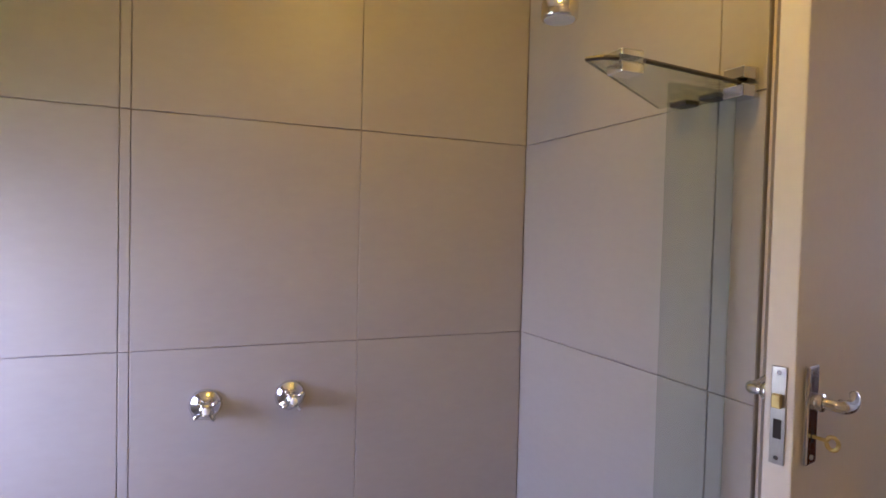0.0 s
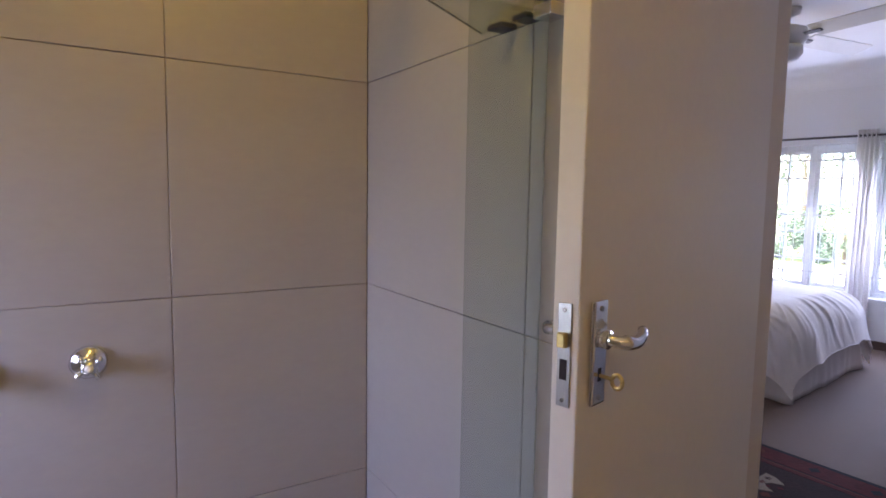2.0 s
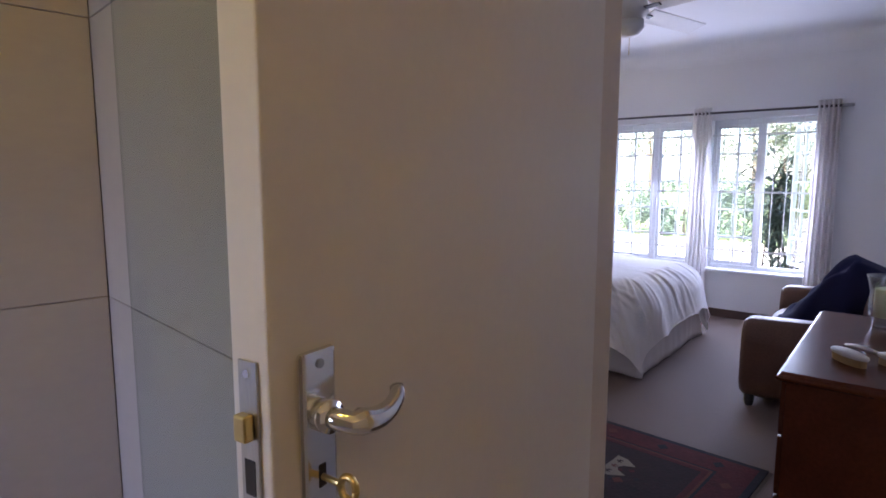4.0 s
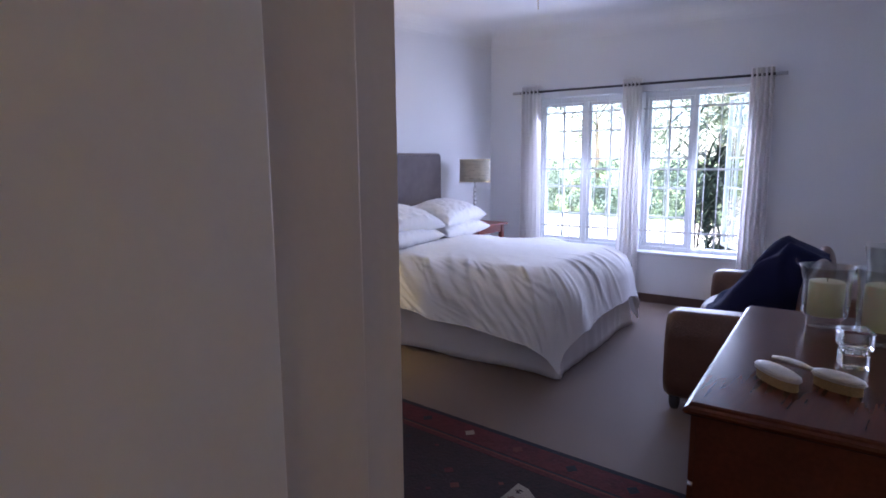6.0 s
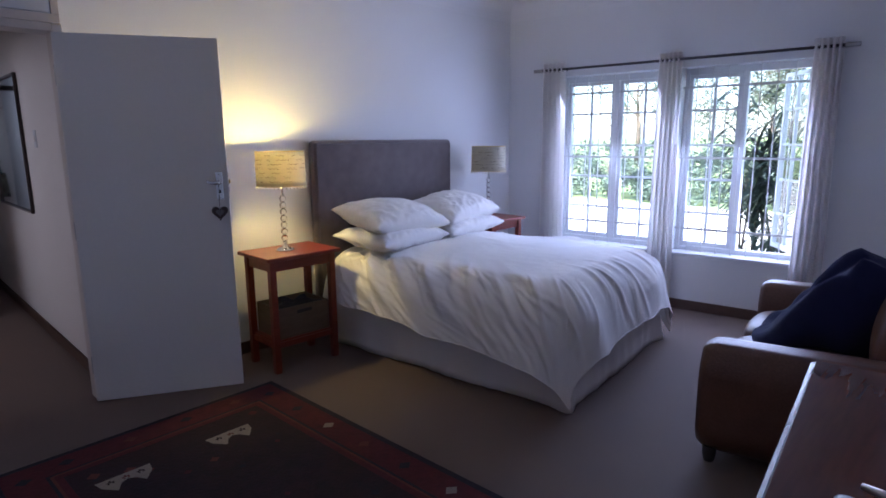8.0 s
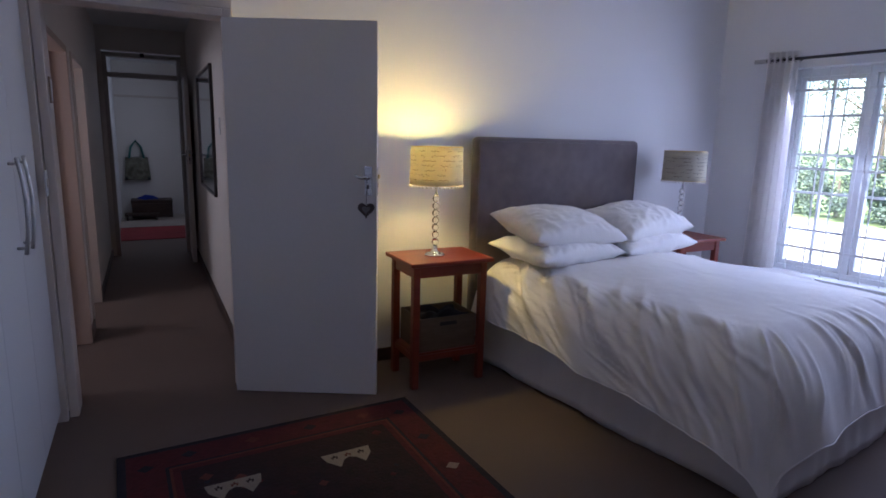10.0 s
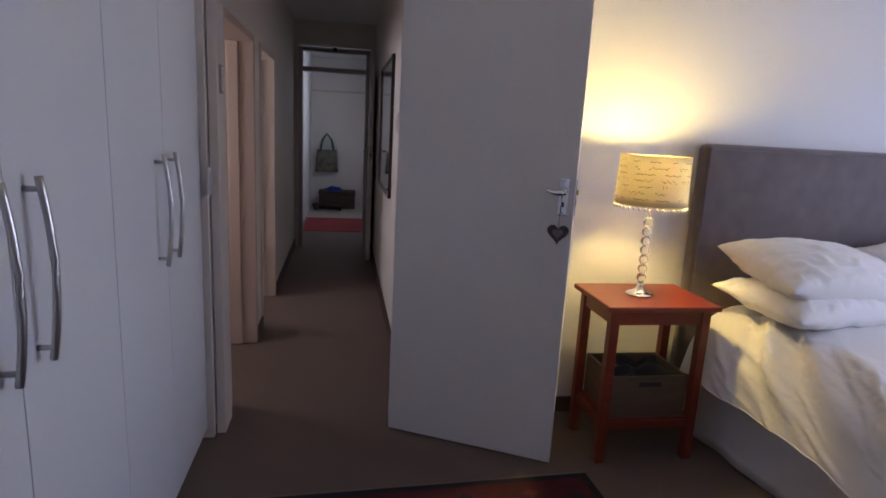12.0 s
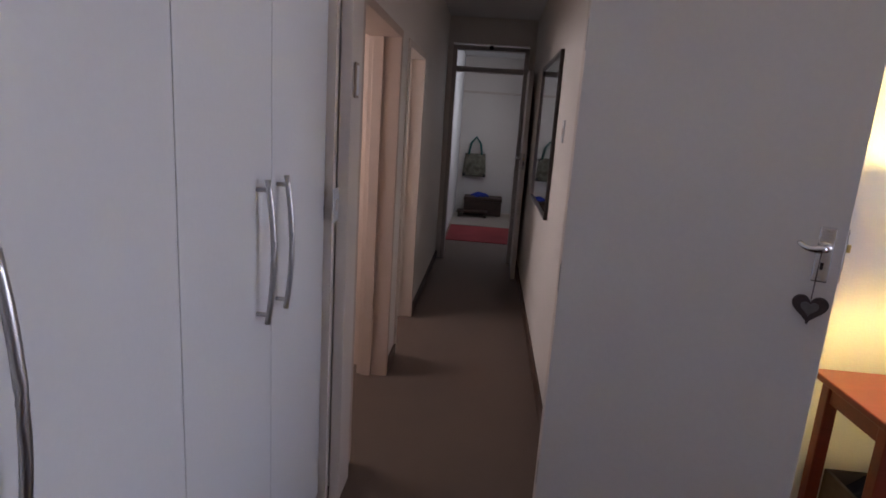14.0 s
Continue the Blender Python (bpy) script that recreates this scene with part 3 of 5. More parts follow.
def duvet(u, v):
    side = 1.03 + 0.08 * v + 0.10 * max(0.0, v - 0.55) / 0.45
    a = side * (2 * u - 1)               # across
    long = 2.26 + 0.10 * abs(2 * u - 1) ** 3
    b = 0.12 + (long - 0.12) * v         # from the head towards the foot
    ex, ey = 0.60, 1.78
    ox, oy = max(0.0, abs(a) - ex), max(0.0, b - ey)
    d = math.hypot(ox, oy)
    corner = 0.45 * (d - max(ox, oy)) + max(ox, oy)
    sx = 1 if a > 0 else -1
    nx, ny = (ox / d, oy / d) if d > 1e-6 else (0.0, 0.0)
    d = corner
    R = 0.21
    if d < R * 1.5708:
        push, drop = R * math.sin(d / R), R * (1 - math.cos(d / R))
    else:
        push, drop = R, R + d - R * 1.5708
    push += 0.21 * max(0.0, d - 0.10)
    x = min(abs(a), ex) * sx + sx * nx * push
    y = -(min(b, ey) + ny * push)
    z = 0.662 + 0.022 * max(0.0, 1 - b) + 0.055 * math.cos(a * 1.6) * (0.6 + 0.4 * math.sin(b * 1.5)) + 0.022 * fold((a, b, 0), 1.9) - drop
    hang = min(1.0, drop / 0.18)
    along = b if ox > oy else a
    crease = CREASE[min(DU, int(round((a + 1.25) / 2.5 * DU))), min(DV, int(round(v * DV)))]
    soft = 0.016 * math.sin(along * 7.5 + 2.5 * fold((along, d, 5), 2.0))
    on = min(1.0, d / 0.10)
    x += nx * sx * (hang * soft + crease * on)
    y -= ny * (hang * soft + crease * on)
    z += crease * (1 - 0.75 * hang) * (0.3 + 0.7 * on) + hang * (0.034 * fold((along, 7, sx), 2.2) + 0.016 * fold((along, 3, sx), 6.5)) + 0.0012 * fold((a, b, 2), 16)
    if b < 0.2:
        z -= 0.02 * ((0.2 - b) / 0.08) ** 2
    return (x, y, max(z, 0.03 + 0.008 * math.sin(along * 20)))


dv = base("duvet", BED, "creased white cotton duvet spread over the bed", "duvet")
part("cover", sheet(duvet, DU, DV, 0.010), M_LINEN, dv, smooth=True)
edge = [duvet(0, k / 120) for k in range(8, 121)] + [duvet(k / 160, 1) for k in range(1, 161)] + [duvet(1, 1 - k / 120) for k in range(1, 113)]
part("hem", tube(edge, 0.0035, 6), M_LINEN, dv, "stitched cotton hem", True)


def pillow_mesh(w, h, t, seed):
    def half(sign):
        def fn(u, v):
            x, y = 2 * u - 1, 2 * v - 1
            body = max(0.0, (1 - abs(x) ** 2.6)) ** 0.55 * max(0.0, (1 - abs(y) ** 2.6)) ** 0.55
            pin = 1 - 0.07 * (1 - abs(y) ** 2) * abs(x) ** 3, 1 - 0.09 * (1 - abs(x) ** 2) * abs(y) ** 3
            wr = 0.018 * (ridged((x * 1.1 + seed, y * 0.7, sign), 2.4) - 0.5) * (0.35 + 0.8 * (x * x + y * y) * 0.5) + 0.009 * (ridged((x * 2.3 + seed, y * 1.9, sign), 2.6) - 0.5)
            return (x * w / 2 * pin[0], y * h / 2 * pin[1], sign * (body * t / 2 + wr * 0.9 * min(1, body * 3) + 0.002))
        return fn
    bm = sheet(half(1), 72, 50)
    low = sheet(half(-1), 72, 50)
    me = bpy.data.meshes.new("tmp")
    low.to_mesh(me)
    low.free()
    bm.from_mesh(me)
    bpy.data.meshes.remove(me)
    bmesh.ops.remove_doubles(bm, verts=bm.verts, dist=0.0042)
    return bm


for (x, y, z, rx, ry, rz, seed) in ((-0.39, -0.36, 0.785, 4, 1, 3, 1.0), (-0.36, -0.33, 0.915, 12, 3, -2, 4.0), (0.38, -0.36, 0.785, 5, -1, 1, 7.0), (0.39, -0.33, 0.910, 11, -2, 4, 9.0)):
    pb = part("pillow", pillow_mesh(0.77, 0.50, 0.23 if z > 0.85 else 0.18, seed), M_LINEN, smooth=True)
    pb.matrix_world = BED @ pose(x, y, z, rx, ry, rz)
    tagged(pb, "plump white cotton pillow stacked against the headboard", "pillow", "bed pillows")


# ---- bedside tables, lamps, crate ----
def bedside_table(m, w, d, h):
    t = base("bedside_table", m, "red-stained wooden bedside table with a low shelf", "bedside table", "bedside tables")
    part("tabletop", box(0, 0, h - 0.024, w, d, h, 0.005), M_RED, t)
    i = 0.03
    for x in (i, w - i - 0.042):
        for y in (i, d - i - 0.042):
            part("leg", box(x, y, 0, x + 0.042, y + 0.042, h - 0.025, 0.003), M_RED, t)
    for y in (i + 0.01, d - i - 0.028):
        part("apron", box(i + 0.043, y, h - 0.095, w - i - 0.043, y + 0.018, h - 0.026), M_RED, t)
        part("rail", box(i + 0.043, y, 0.165, w - i - 0.043, y + 0.018, 0.20), M_RED, t)
    for x in (i + 0.01, w - i - 0.028):
        part("apron", box(x, i + 0.043, h - 0.095, x + 0.018, d - i - 0.043, h - 0.026), M_RED, t)
        part("rail", box(x, i + 0.043, 0.165, x + 0.018, d - i - 0.043, 0.20), M_RED, t)
    part("shelf", box(i + 0.02, i + 0.02, 0.201, w - i - 0.02, d - i - 0.02, 0.213), M_RED, t)
    return t


bedside_table(pose(3.635, 3.60, 0), 0.54, 0.40, 0.762)
bedside_table(pose(5.80, 3.64, 0), 0.48, 0.40, 0.762)

M_CRATE = material("weathered_crate_wood", (0.115, 0.078, 0.05), 0.7, vary=0.3, grain=18, bump=0.3, stretch=(1, 1, 8))
M_CLOTH = material("dark_cloth", (0.02, 0.02, 0.028), 0.9, vary=0.4, grain=60, bump=0.5)
cr = base("storage_crate", (3.72, 3.655, 0.2145), "worn wooden crate of dark cloth on table shelf", "crate")
for r in ((0.0, 0.0, 0.0, 0.37, 0.014, 0.20), (0.0, 0.276, 0.0, 0.37, 0.29, 0.20), (0.0, 0.0145, 0.0, 0.014, 0.2755, 0.20), (0.356, 0.0145, 0.0, 0.37, 0.2755, 0.20)):
    part("side", box(*r, 0.002), M_CRATE, cr)
part("bottom", box(0.0145, 0.0145, 0, 0.3555, 0.2755, 0.01), M_CRATE, cr)
part("handle_slot", box(0.13, -0.0025, 0.15, 0.24, -0.0005, 0.172), M_DARK, cr)
cl = base("folded_cloth", (3.72, 3.655, 0.2145), "crumpled dark cloth in the wooden crate", "cloth")
part("cloth", sheet(lambda u, v: (0.02 + 0.33 * u, 0.02 + 0.25 * v, 0.16 + 0.07 * fold((u * 3, v * 3, 1), 1.4) + 0.04 * math.sin(u * 3.1) * math.sin(v * 3.1)), 26, 20, 0.02), M_CLOTH, cl, smooth=True)


def shade_material(name):
    m = bpy.data.materials.new(name)
    m.use_nodes = True
    n, l = m.node_tree.nodes, m.node_tree.links
    out = n["Material Output"]
    b = n["Principled BSDF"]
    b.inputs["Roughness"].default_value = 0.9
    geo = n.new("ShaderNodeNewGeometry")
    nz = n.new("ShaderNodeTexNoise")
    nz.inputs["Scale"].default_value = 180
    l.new(geo.outputs["Position"], nz.inputs["Vector"])
    rp = n.new("ShaderNodeValToRGB")
    rp.color_ramp.elements[0].color, rp.color_ramp.elements[1].color = (0.50, 0.46, 0.36, 1), (0.65, 0.60, 0.48, 1)
    l.new(nz.outputs["Fac"], rp.inputs[0]), l.new(rp.outputs[0], b.inputs["Base Color"])
    tr = n.new("ShaderNodeBsdfTranslucent")
    l.new(rp.outputs[0], tr.inputs["Color"])
    mx = n.new("ShaderNodeMixShader")
    mx.inputs[0].default_value = 0.27
    l.new(b.outputs[0], mx.inputs[1]), l.new(tr.outputs[0], mx.inputs[2]), l.new(mx.outputs[0], out.inputs["Surface"])
    return m


M_SHADE = shade_material("linen_shade")
M_INK = material("faded_ink", (0.11, 0.085, 0.055), 0.9, vary=0.2)
M_BEAD = material("glass_bead", (0.8, 0.78, 0.72), 0.2, vary=0.05)


def table_lamp(m, label):
    t = base("table_lamp", m, label, "lamp", "bedside lamps")
    part("foot", turned([(0.062, 0.0), (0.062, 0.006), (0.050, 0.012), (0.024, 0.020), (0.014, 0.040), (0.018, 0.052), (0.012, 0.060)], 32), M_CHROME, t, "chrome lamp foot", True)
    z = 0.060
    for k in range(7):
        r = 0.0215
        prof = [(r * math.sin(math.pi * (0.14 + 0.72 * i / 8)), z + r - r * math.cos(math.pi * (0.14 + 0.72 * i / 8))) for i in range(9)]
        part("crystal_ball", turned(prof, 12), M_CRYSTAL, t, "faceted clear crystal ball")
        part("collar", turned([(0.010, z + 2 * r - 0.004), (0.013, z + 2 * r), (0.010, z + 2 * r + 0.004)], 16), M_CHROME, t)
        z += 2 * r
    part("neck", turned([(0.007, z), (0.007, 0.45), (0.015, 0.452), (0.015, 0.475), (0.004, 0.478)], 16), M_CHROME, t, smooth=True)
    z0, z1 = 0.425, 0.642
    r0, r1 = 0.157, 0.153
    sh = part("shade", sheet(lambda u, v: ((r0 + (r1 - r0) * v) * math.cos(2 * math.pi * u), (r0 + (r1 - r0) * v) * math.sin(2 * math.pi * u), z0 + (z1 - z0) * v), 56, 6, 0.0015), M_SHADE, t, "cream printed linen drum shade", True)
    for zz, rr in ((z0, r0 + 0.001), (z1, r1 + 0.001)):
        part("hoop", tube([(rr * math.cos(2 * math.pi * k / 48), rr * math.sin(2 * math.pi * k / 48), zz) for k in range(49)], 0.0022, 6), M_BRASS, sh)
    for a in (0, 2.1, 4.2):
        part("spoke", tube([(0.005, 0, 0.476), (r0 * 0.99 * math.cos(a), r0 * 0.99 * math.sin(a), 0.43)], 0.0016, 6), M_CHROME, sh)
    rnd = random.Random(5)
    # handwriting-like print: thin strokes lying on the cloth
    bm = bmesh.new()
    for row in range(7):
        zz = z0 + 0.03 + row * 0.027
        a = rnd.uniform(0, 1)
        while a < 2 * math.pi:
            w = rnd.uniform(0.15, 0.6)
            if rnd.random() < 0.9:
                hh = 0.0028 if rnd.random() < 0.8 else 0.011
                wd = 0.05 if hh < 0.01 else 0.014
                for i in range(int(w / 0.05)):
                    aa = a + i * 0.05
                    zc = zz + (0.004 * math.sin(aa * 43) if row % 2 else 0.0) + 0.002 * math.sin(aa * 90)
                    rr = r0 + (r1 - r0) * (zc - z0) / (z1 - z0) + 0.0024
                    if hh > 0.01 and i % 2:
                        continue
                    vs = [bm.verts.new((rr * math.cos(q), rr * math.sin(q), h)) for q, h in ((aa, zc), (aa + wd, zc + 0.002 * math.sin(aa * 60)), (aa + wd, zc + hh), (aa, zc + hh))]
                    bm.faces.new(vs)
            a += w + rnd.uniform(0.06, 0.3)
    bmesh.ops.solidify(bm, geom=bm.faces, thickness=0.0006)
    tagged(part("print", bm, M_INK, sh, "faded brown script print"), kind="stuff")
    bead = turned([(0.001, -0.011), (0.0055, -0.006), (0.0055, 0.0), (0.001, 0.004)], 8)
    first = part("bead", bead, M_BEAD, sh, smooth=True)
    first.location = (r0, 0, z0 - 0.007)
    for k in range(1, 40):
        ob = new("bead", first.data)
        ob.parent = sh
        ob.location = (r0 * math.cos(2 * math.pi * k / 40), r0 * math.sin(2 * math.pi * k / 40), z0 - 0.007)
    return t


table_lamp(pose(3.875, 3.80, 0.7635), "lit crystal-stemmed lamp with cream script-print shade")
table_lamp(pose(5.99, 3.85, 0.7635, 0, 0, 40), "unlit crystal-stemmed lamp with cream script-print shade")

# ---- windows, bars and curtains ----
def window(y0, y1, open_right=False, label=""):
    """A two-casement window with small panes in an opening of the window wall."""
    w = base("window", WALL_E, label, "window", "bedroom windows", "structure")
    z0, z1 = WZ0, WZ1
    xo = 0.12
    part("frame", boxes((xo, y0 + 0.002, z0 + 0.002, xo + 0.07, y0 + 0.030, z1 - 0.002), (xo, y1 - 0.030, z0 + 0.002, xo + 0.07, y1 - 0.002, z1 - 0.002), (xo, y0 + 0.030, z0 + 0.002, xo + 0.07, y1 - 0.030, z0 + 0.04), (xo, y0 + 0.030, z1 - 0.055, xo + 0.07, y1 - 0.030, z1 - 0.002), bevel=0.003), M_WINFRAME, w)
    mid = (y0 + y1) / 2
    part("mullion", box(xo - 0.004, mid - 0.022, z0 + 0.04, xo + 0.074, mid + 0.022, z1 - 0.055, 0.003), M_WINFRAME, w)
    part("sill", box(-0.035, y0 - 0.02, z0 - 0.028, 0.118, y1 + 0.02, z0 + 0.001, 0.006), M_WINFRAME, w)
    for k, (a, b) in enumerate(((y0 + 0.032, mid - 0.024), (mid + 0.024, y1 - 0.032))):
        cw, ch = b - a, z1 - 0.057 - (z0 + 0.042)
        cs = part("casement", boxes((0, 0, 0, 0.04, 0.030, ch), (0, cw - 0.030, 0, 0.04, cw, ch), (0, 0.030, 0, 0.04, cw - 0.030, 0.036), (0, 0.030, ch - 0.030, 0.04, cw - 0.030, ch), bevel=0.003), M_WINFRAME, w)
        cs.location = (xo + 0.012, a, z0 + 0.042)
        if open_right and k == 0:
            cs.matrix_basis = pose(xo + 0.05, a, z0 + 0.042, 0, 0, -58)
        part("glazing_bar", box(0.008, cw / 2 - 0.010, 0.037, 0.032, cw / 2 + 0.010, ch - 0.031), M_WINFRAME, cs)
        for r in range(1, 5):
            part("glazing_bar", box(0.009, 0.031, ch * r / 5 - 0.009, 0.031, cw - 0.031, ch * r / 5 + 0.009), M_WINFRAME, cs)
        for r in range(5):
            for c in range(2):
                pn = part("pane", box(0.018, 0.03 + c * (cw / 2 - 0.03) , 0.03 + r * (ch - 0.06) / 5, 0.021, 0.03 + (c + 1) * (cw / 2 - 0.03), 0.03 + (r + 1) * (ch - 0.06) / 5), M_GLASS, cs)
                pn.visible_shadow = False
    # burglar bars in the reveal
    n = 8
    for k in range(1, n):
        y = y0 + (y1 - y0) * k / n
        part("bar", tube([(0.05, y, z0 + 0.004), (0.05, y, z1 - 0.004)], 0.0048, 6), M_BAR, w)
    for z in (z0 + 0.20, z0 + 0.80, z1 - 0.16):
        part("bar", box(0.056, y0 + 0.003, z - 0.009, 0.061, y1 - 0.003, z + 0.009), M_BAR, w)
    return w


window(*W1, label="white timber casement window with burglar bars, closed")
window(*W2, open_right=True, label="white timber casement window, one casement open")

rod = base("curtain_rod", WALL_E, "dull iron curtain rod on short brackets above windows", "curtain rod")
part("pole", tube([(-0.085, -1.10, 2.092), (-0.085, 1.27, 2.092)], 0.011, 12), M_ROD, rod, smooth=True)
for y in (-1.19, 1.34):
    s = -1 if y < 0 else 1
    part("finial", tube([(-0.085, y - s * 0.09, 2.092), (-0.085, y, 2.092)], 0.016, 12), M_STEEL, rod, smooth=True)
for y in (-1.08, 0.02, 1.04):
    part("bracket", tube([(-0.0, y, 2.092), (-0.085, y, 2.092)], 0.008, 8), M_ROD, rod)


def curtain(ya, yb, spread, z0, label, pleats):
    c = base("curtain", WALL_E, label, "curtain", "bedroom curtains")

    def fn(u, v):
        z = z0 + (2.150 - z0) * v
        wide = 1 + spread * (1 - v)
        mid = (ya + yb) / 2
        y = mid + (u - 0.5) * (yb - ya) * wide
        amp = 0.034 * (0.8 + 0.3 * (1 - v))
        x = -0.085 + amp * math.sin(2 * math.pi * pleats * u + 0.25 * fold((u * 3, v * 0.8, ya), 1.5)) + 0.006 * fold((u * 6, v * 1.2, 1 + ya), 1)
        return (x, y + 0.005 * fold((u * 4, v * 2, 2), 1.0), z)
    part("cloth", sheet(fn, 84, 26, 0.0025), M_CURTAIN, c, smooth=True)
    for k in range(pleats):
        y = ya + (yb - ya) * (k + 0.5) / pleats
        part("eyelet", tube([(-0.085 + 0.020 * math.cos(a), y, 2.092 + 0.020 * math.sin(a)) for a in [2 * math.pi * i / 14 for i in range(15)]], 0.003, 6), M_STEEL, c)
    return c


curtain(1.02, 1.24, 0.08, 0.02, "off-white cotton eyelet curtain gathered beside window", 5)
curtain(-0.01, 0.17, 0.18, 0.02, "off-white cotton eyelet curtain between the windows", 5)
curtain(-1.10, -0.92, 0.22, 0.02, "off-white cotton eyelet curtain behind the sofa", 5)

# ---- rug ----
RUG = pose(3.585, 3.555, 0, 0, 0, 2.4)
M_RUG_DK = material("rug_dark_wool", (0.007, 0.005, 0.007), 0.95, vary=0.45, grain=70, blotch=12, bump=0.8, second=(0.026, 0.006, 0.008), Sheen_Weight=0.08, Sheen_Roughness=0.4, Sheen_Tint=(0.30, 0.06, 0.10, 1))
M_RUG_RED = material("rug_red_wool", (0.056, 0.005, 0.007), 0.95, vary=0.4, grain=60, blotch=14, bump=0.8, Sheen_Weight=0.16, Sheen_Roughness=0.4, Sheen_Tint=(0.62, 0.03, 0.045, 1))
M_RUG_NAVY = material("rug_navy_wool", (0.010, 0.009, 0.016), 0.95, vary=0.4, grain=60, blotch=12, bump=0.8)
M_RUG_CREAM = material("rug_cream_wool", (0.24, 0.20, 0.16), 0.95, vary=0.25, grain=90, bump=0.8)
M_RUG_RUST = material("rug_rust_wool", (0.10, 0.022, 0.014), 0.95, vary=0.3, grain=80, bump=0.8)
RW, RL = 1.43, 2.66
rug = base("rug", RUG, "dark red and navy hand-knotted rug with cream motifs", "rug")
part("woven_base", box(-RW, -RL, 0.001, 0, 0, 0.009, 0.002), M_RUG_NAVY, rug)


def rug_ring(inset, width, z, mat, name="border_band"):
    i, w = inset, width
    part(name, boxes((-RW + i, -RL + i, 0.0088, -RW + i + w, -i, z), (-i - w, -RL + i, 0.0088, -i, -i, z), (-RW + i + w, -RL + i, 0.0088, -i - w, -RL + i + w, z), (-RW + i + w, -i - w, 0.0088, -i - w, -i, z)), mat, rug)


rug_ring(0.035, 0.15, 0.0100, M_RUG_RED)
rug_ring(0.20, 0.012, 0.0102, M_RUG_RUST, "border_line")
rug_ring(0.212, 0.03, 0.0100, M_RUG_RED)
part("field", box(-RW + 0.245, -RL + 0.245, 0.0088, -0.245, -0.245, 0.0098), M_RUG_DK, rug)
rr = random.Random(11)
for k in range(9):
    for (x, y) in ((-0.11, -0.16 - k * 0.287), (-RW + 0.11, -0.16 - k * 0.287)):
        part("border_motif", prism([(x - 0.035, y), (x, y - 0.03), (x + 0.035, y), (x, y + 0.03)], 0.0099, 0.0108), (M_RUG_RUST, M_RUG_NAVY, M_RUG_CREAM)[k % 3 if k % 4 else 1], rug)
for k in range(4):
    for y in (-0.11, -RL + 0.11):
        x = -0.3 - k * 0.28
        part("border_motif", prism([(x - 0.035, y), (x, y - 0.03), (x + 0.035, y), (x, y + 0.03)], 0.0099, 0.0108), (M_RUG_RUST, M_RUG_NAVY)[k % 2], rug)


def shield(x, y, s, flip=1):
    pts = [(-0.11, 0.055), (0.11, 0.055), (0.10, 0.0), (0.055, -0.06), (0.028, -0.012), (0.0, 0.004), (-0.028, -0.012), (-0.055, -0.06), (-0.10, 0.0)]
    m = part("shield_motif", prism([(x + px * s, y + flip * py * s) for px, py in pts], 0.0098, 0.0108), M_RUG_CREAM, rug)
    for dx in (-0.06, 0, 0.06):
        cx, cy = x + dx * s, y + flip * 0.024
        part("motif_mark", boxes((cx - 0.016, cy - 0.004, 0.0108, cx + 0.016, cy + 0.004, 0.0112), (cx - 0.013, cy - 0.016, 0.0108, cx - 0.006, cy - 0.0042, 0.0112), (cx + 0.006, cy - 0.016, 0.0108, cx + 0.013, cy - 0.0042, 0.0112), (cx - 0.004, cy + 0.0042, 0.0108, cx + 0.004, cy + 0.015, 0.0112)), M_RUG_RUST if dx == 0 else M_RUG_DK, m)


for (x, y, f) in ((-0.50, -0.46, 1), (-1.00, -0.47, 1), (-0.48, -2.1, 1), (-0.95, -2.1, 1)):
    shield(x, y, 1.05, f)
for k in range(46):
    x, y = rr.uniform(-RW + 0.3, -0.3), rr.uniform(-RL + 0.3, -0.3)
    s = rr.uniform(0.012, 0.03)
    part("field_motif", prism([(x - s, y), (x, y - s), (x + s, y), (x, y + s)], 0.0096, 0.0103), (M_RUG_RED, M_RUG_NAVY, M_RUG_RUST)[k % 3], rug)
fr = bmesh.new()
for k in range(130):
    x = -RW + 0.005 + k * (RW - 0.01) / 129
    for y, s in ((0.0, 1), (-RL, -1)):
        add_box(fr, x - 0.002, y, 0.001, x + 0.002, y + s * 0.018, 0.004)
tagged(part("fringe", fr, M_RUG_CREAM, rug, "short cream fringe"), kind="stuff")

# ---- chest of drawers and what stands on it ----
CHEST = pose(2.775, 0.655, 0, 0, 0, 7.0)
TOP = 0.80
chest = base("chest_of_drawers", CHEST, "polished dark mahogany chest of drawers with moulded top", "chest of drawers")
part("carcass", box(0.025, -0.57, 0.09, 1.165, -0.03, TOP - 0.03, 0.003), M_MAHOG, chest)
def moulded(x0, y0, x1, y1, prof):
    """A board whose edge follows (outset, height) pairs."""
    bm = bmesh.new()
    rings = []
    for o, z in prof:
        rings.append([bm.verts.new(q) for q in ((x0 - o, y0 - o, z), (x1 + o, y0 - o, z), (x1 + o, y1 + o, z), (x0 - o, y1 + o, z))])
    for p, q in zip(rings, rings[1:]):
        for k in range(4):
            bm.faces.new((p[k], p[(k + 1) % 4], q[(k + 1) % 4], q[k]))
    bm.faces.new(rings[0][::-1]), bm.faces.new(rings[-1])
    return bm


part("top", moulded(0.03, -0.57, 1.16, -0.03, [(0.0, TOP - 0.036), (0.018, TOP - 0.034), (0.026, TOP - 0.028), (0.030, TOP - 0.020), (0.027, TOP - 0.013), (0.018, TOP - 0.009), (0.016, TOP - 0.004), (0.012, TOP)]), M_MAHOG, chest)
part("plinth", box(0.015, -0.575, 0.0, 1.175, -0.018, 0.088, 0.006), M_MAHOG, chest)
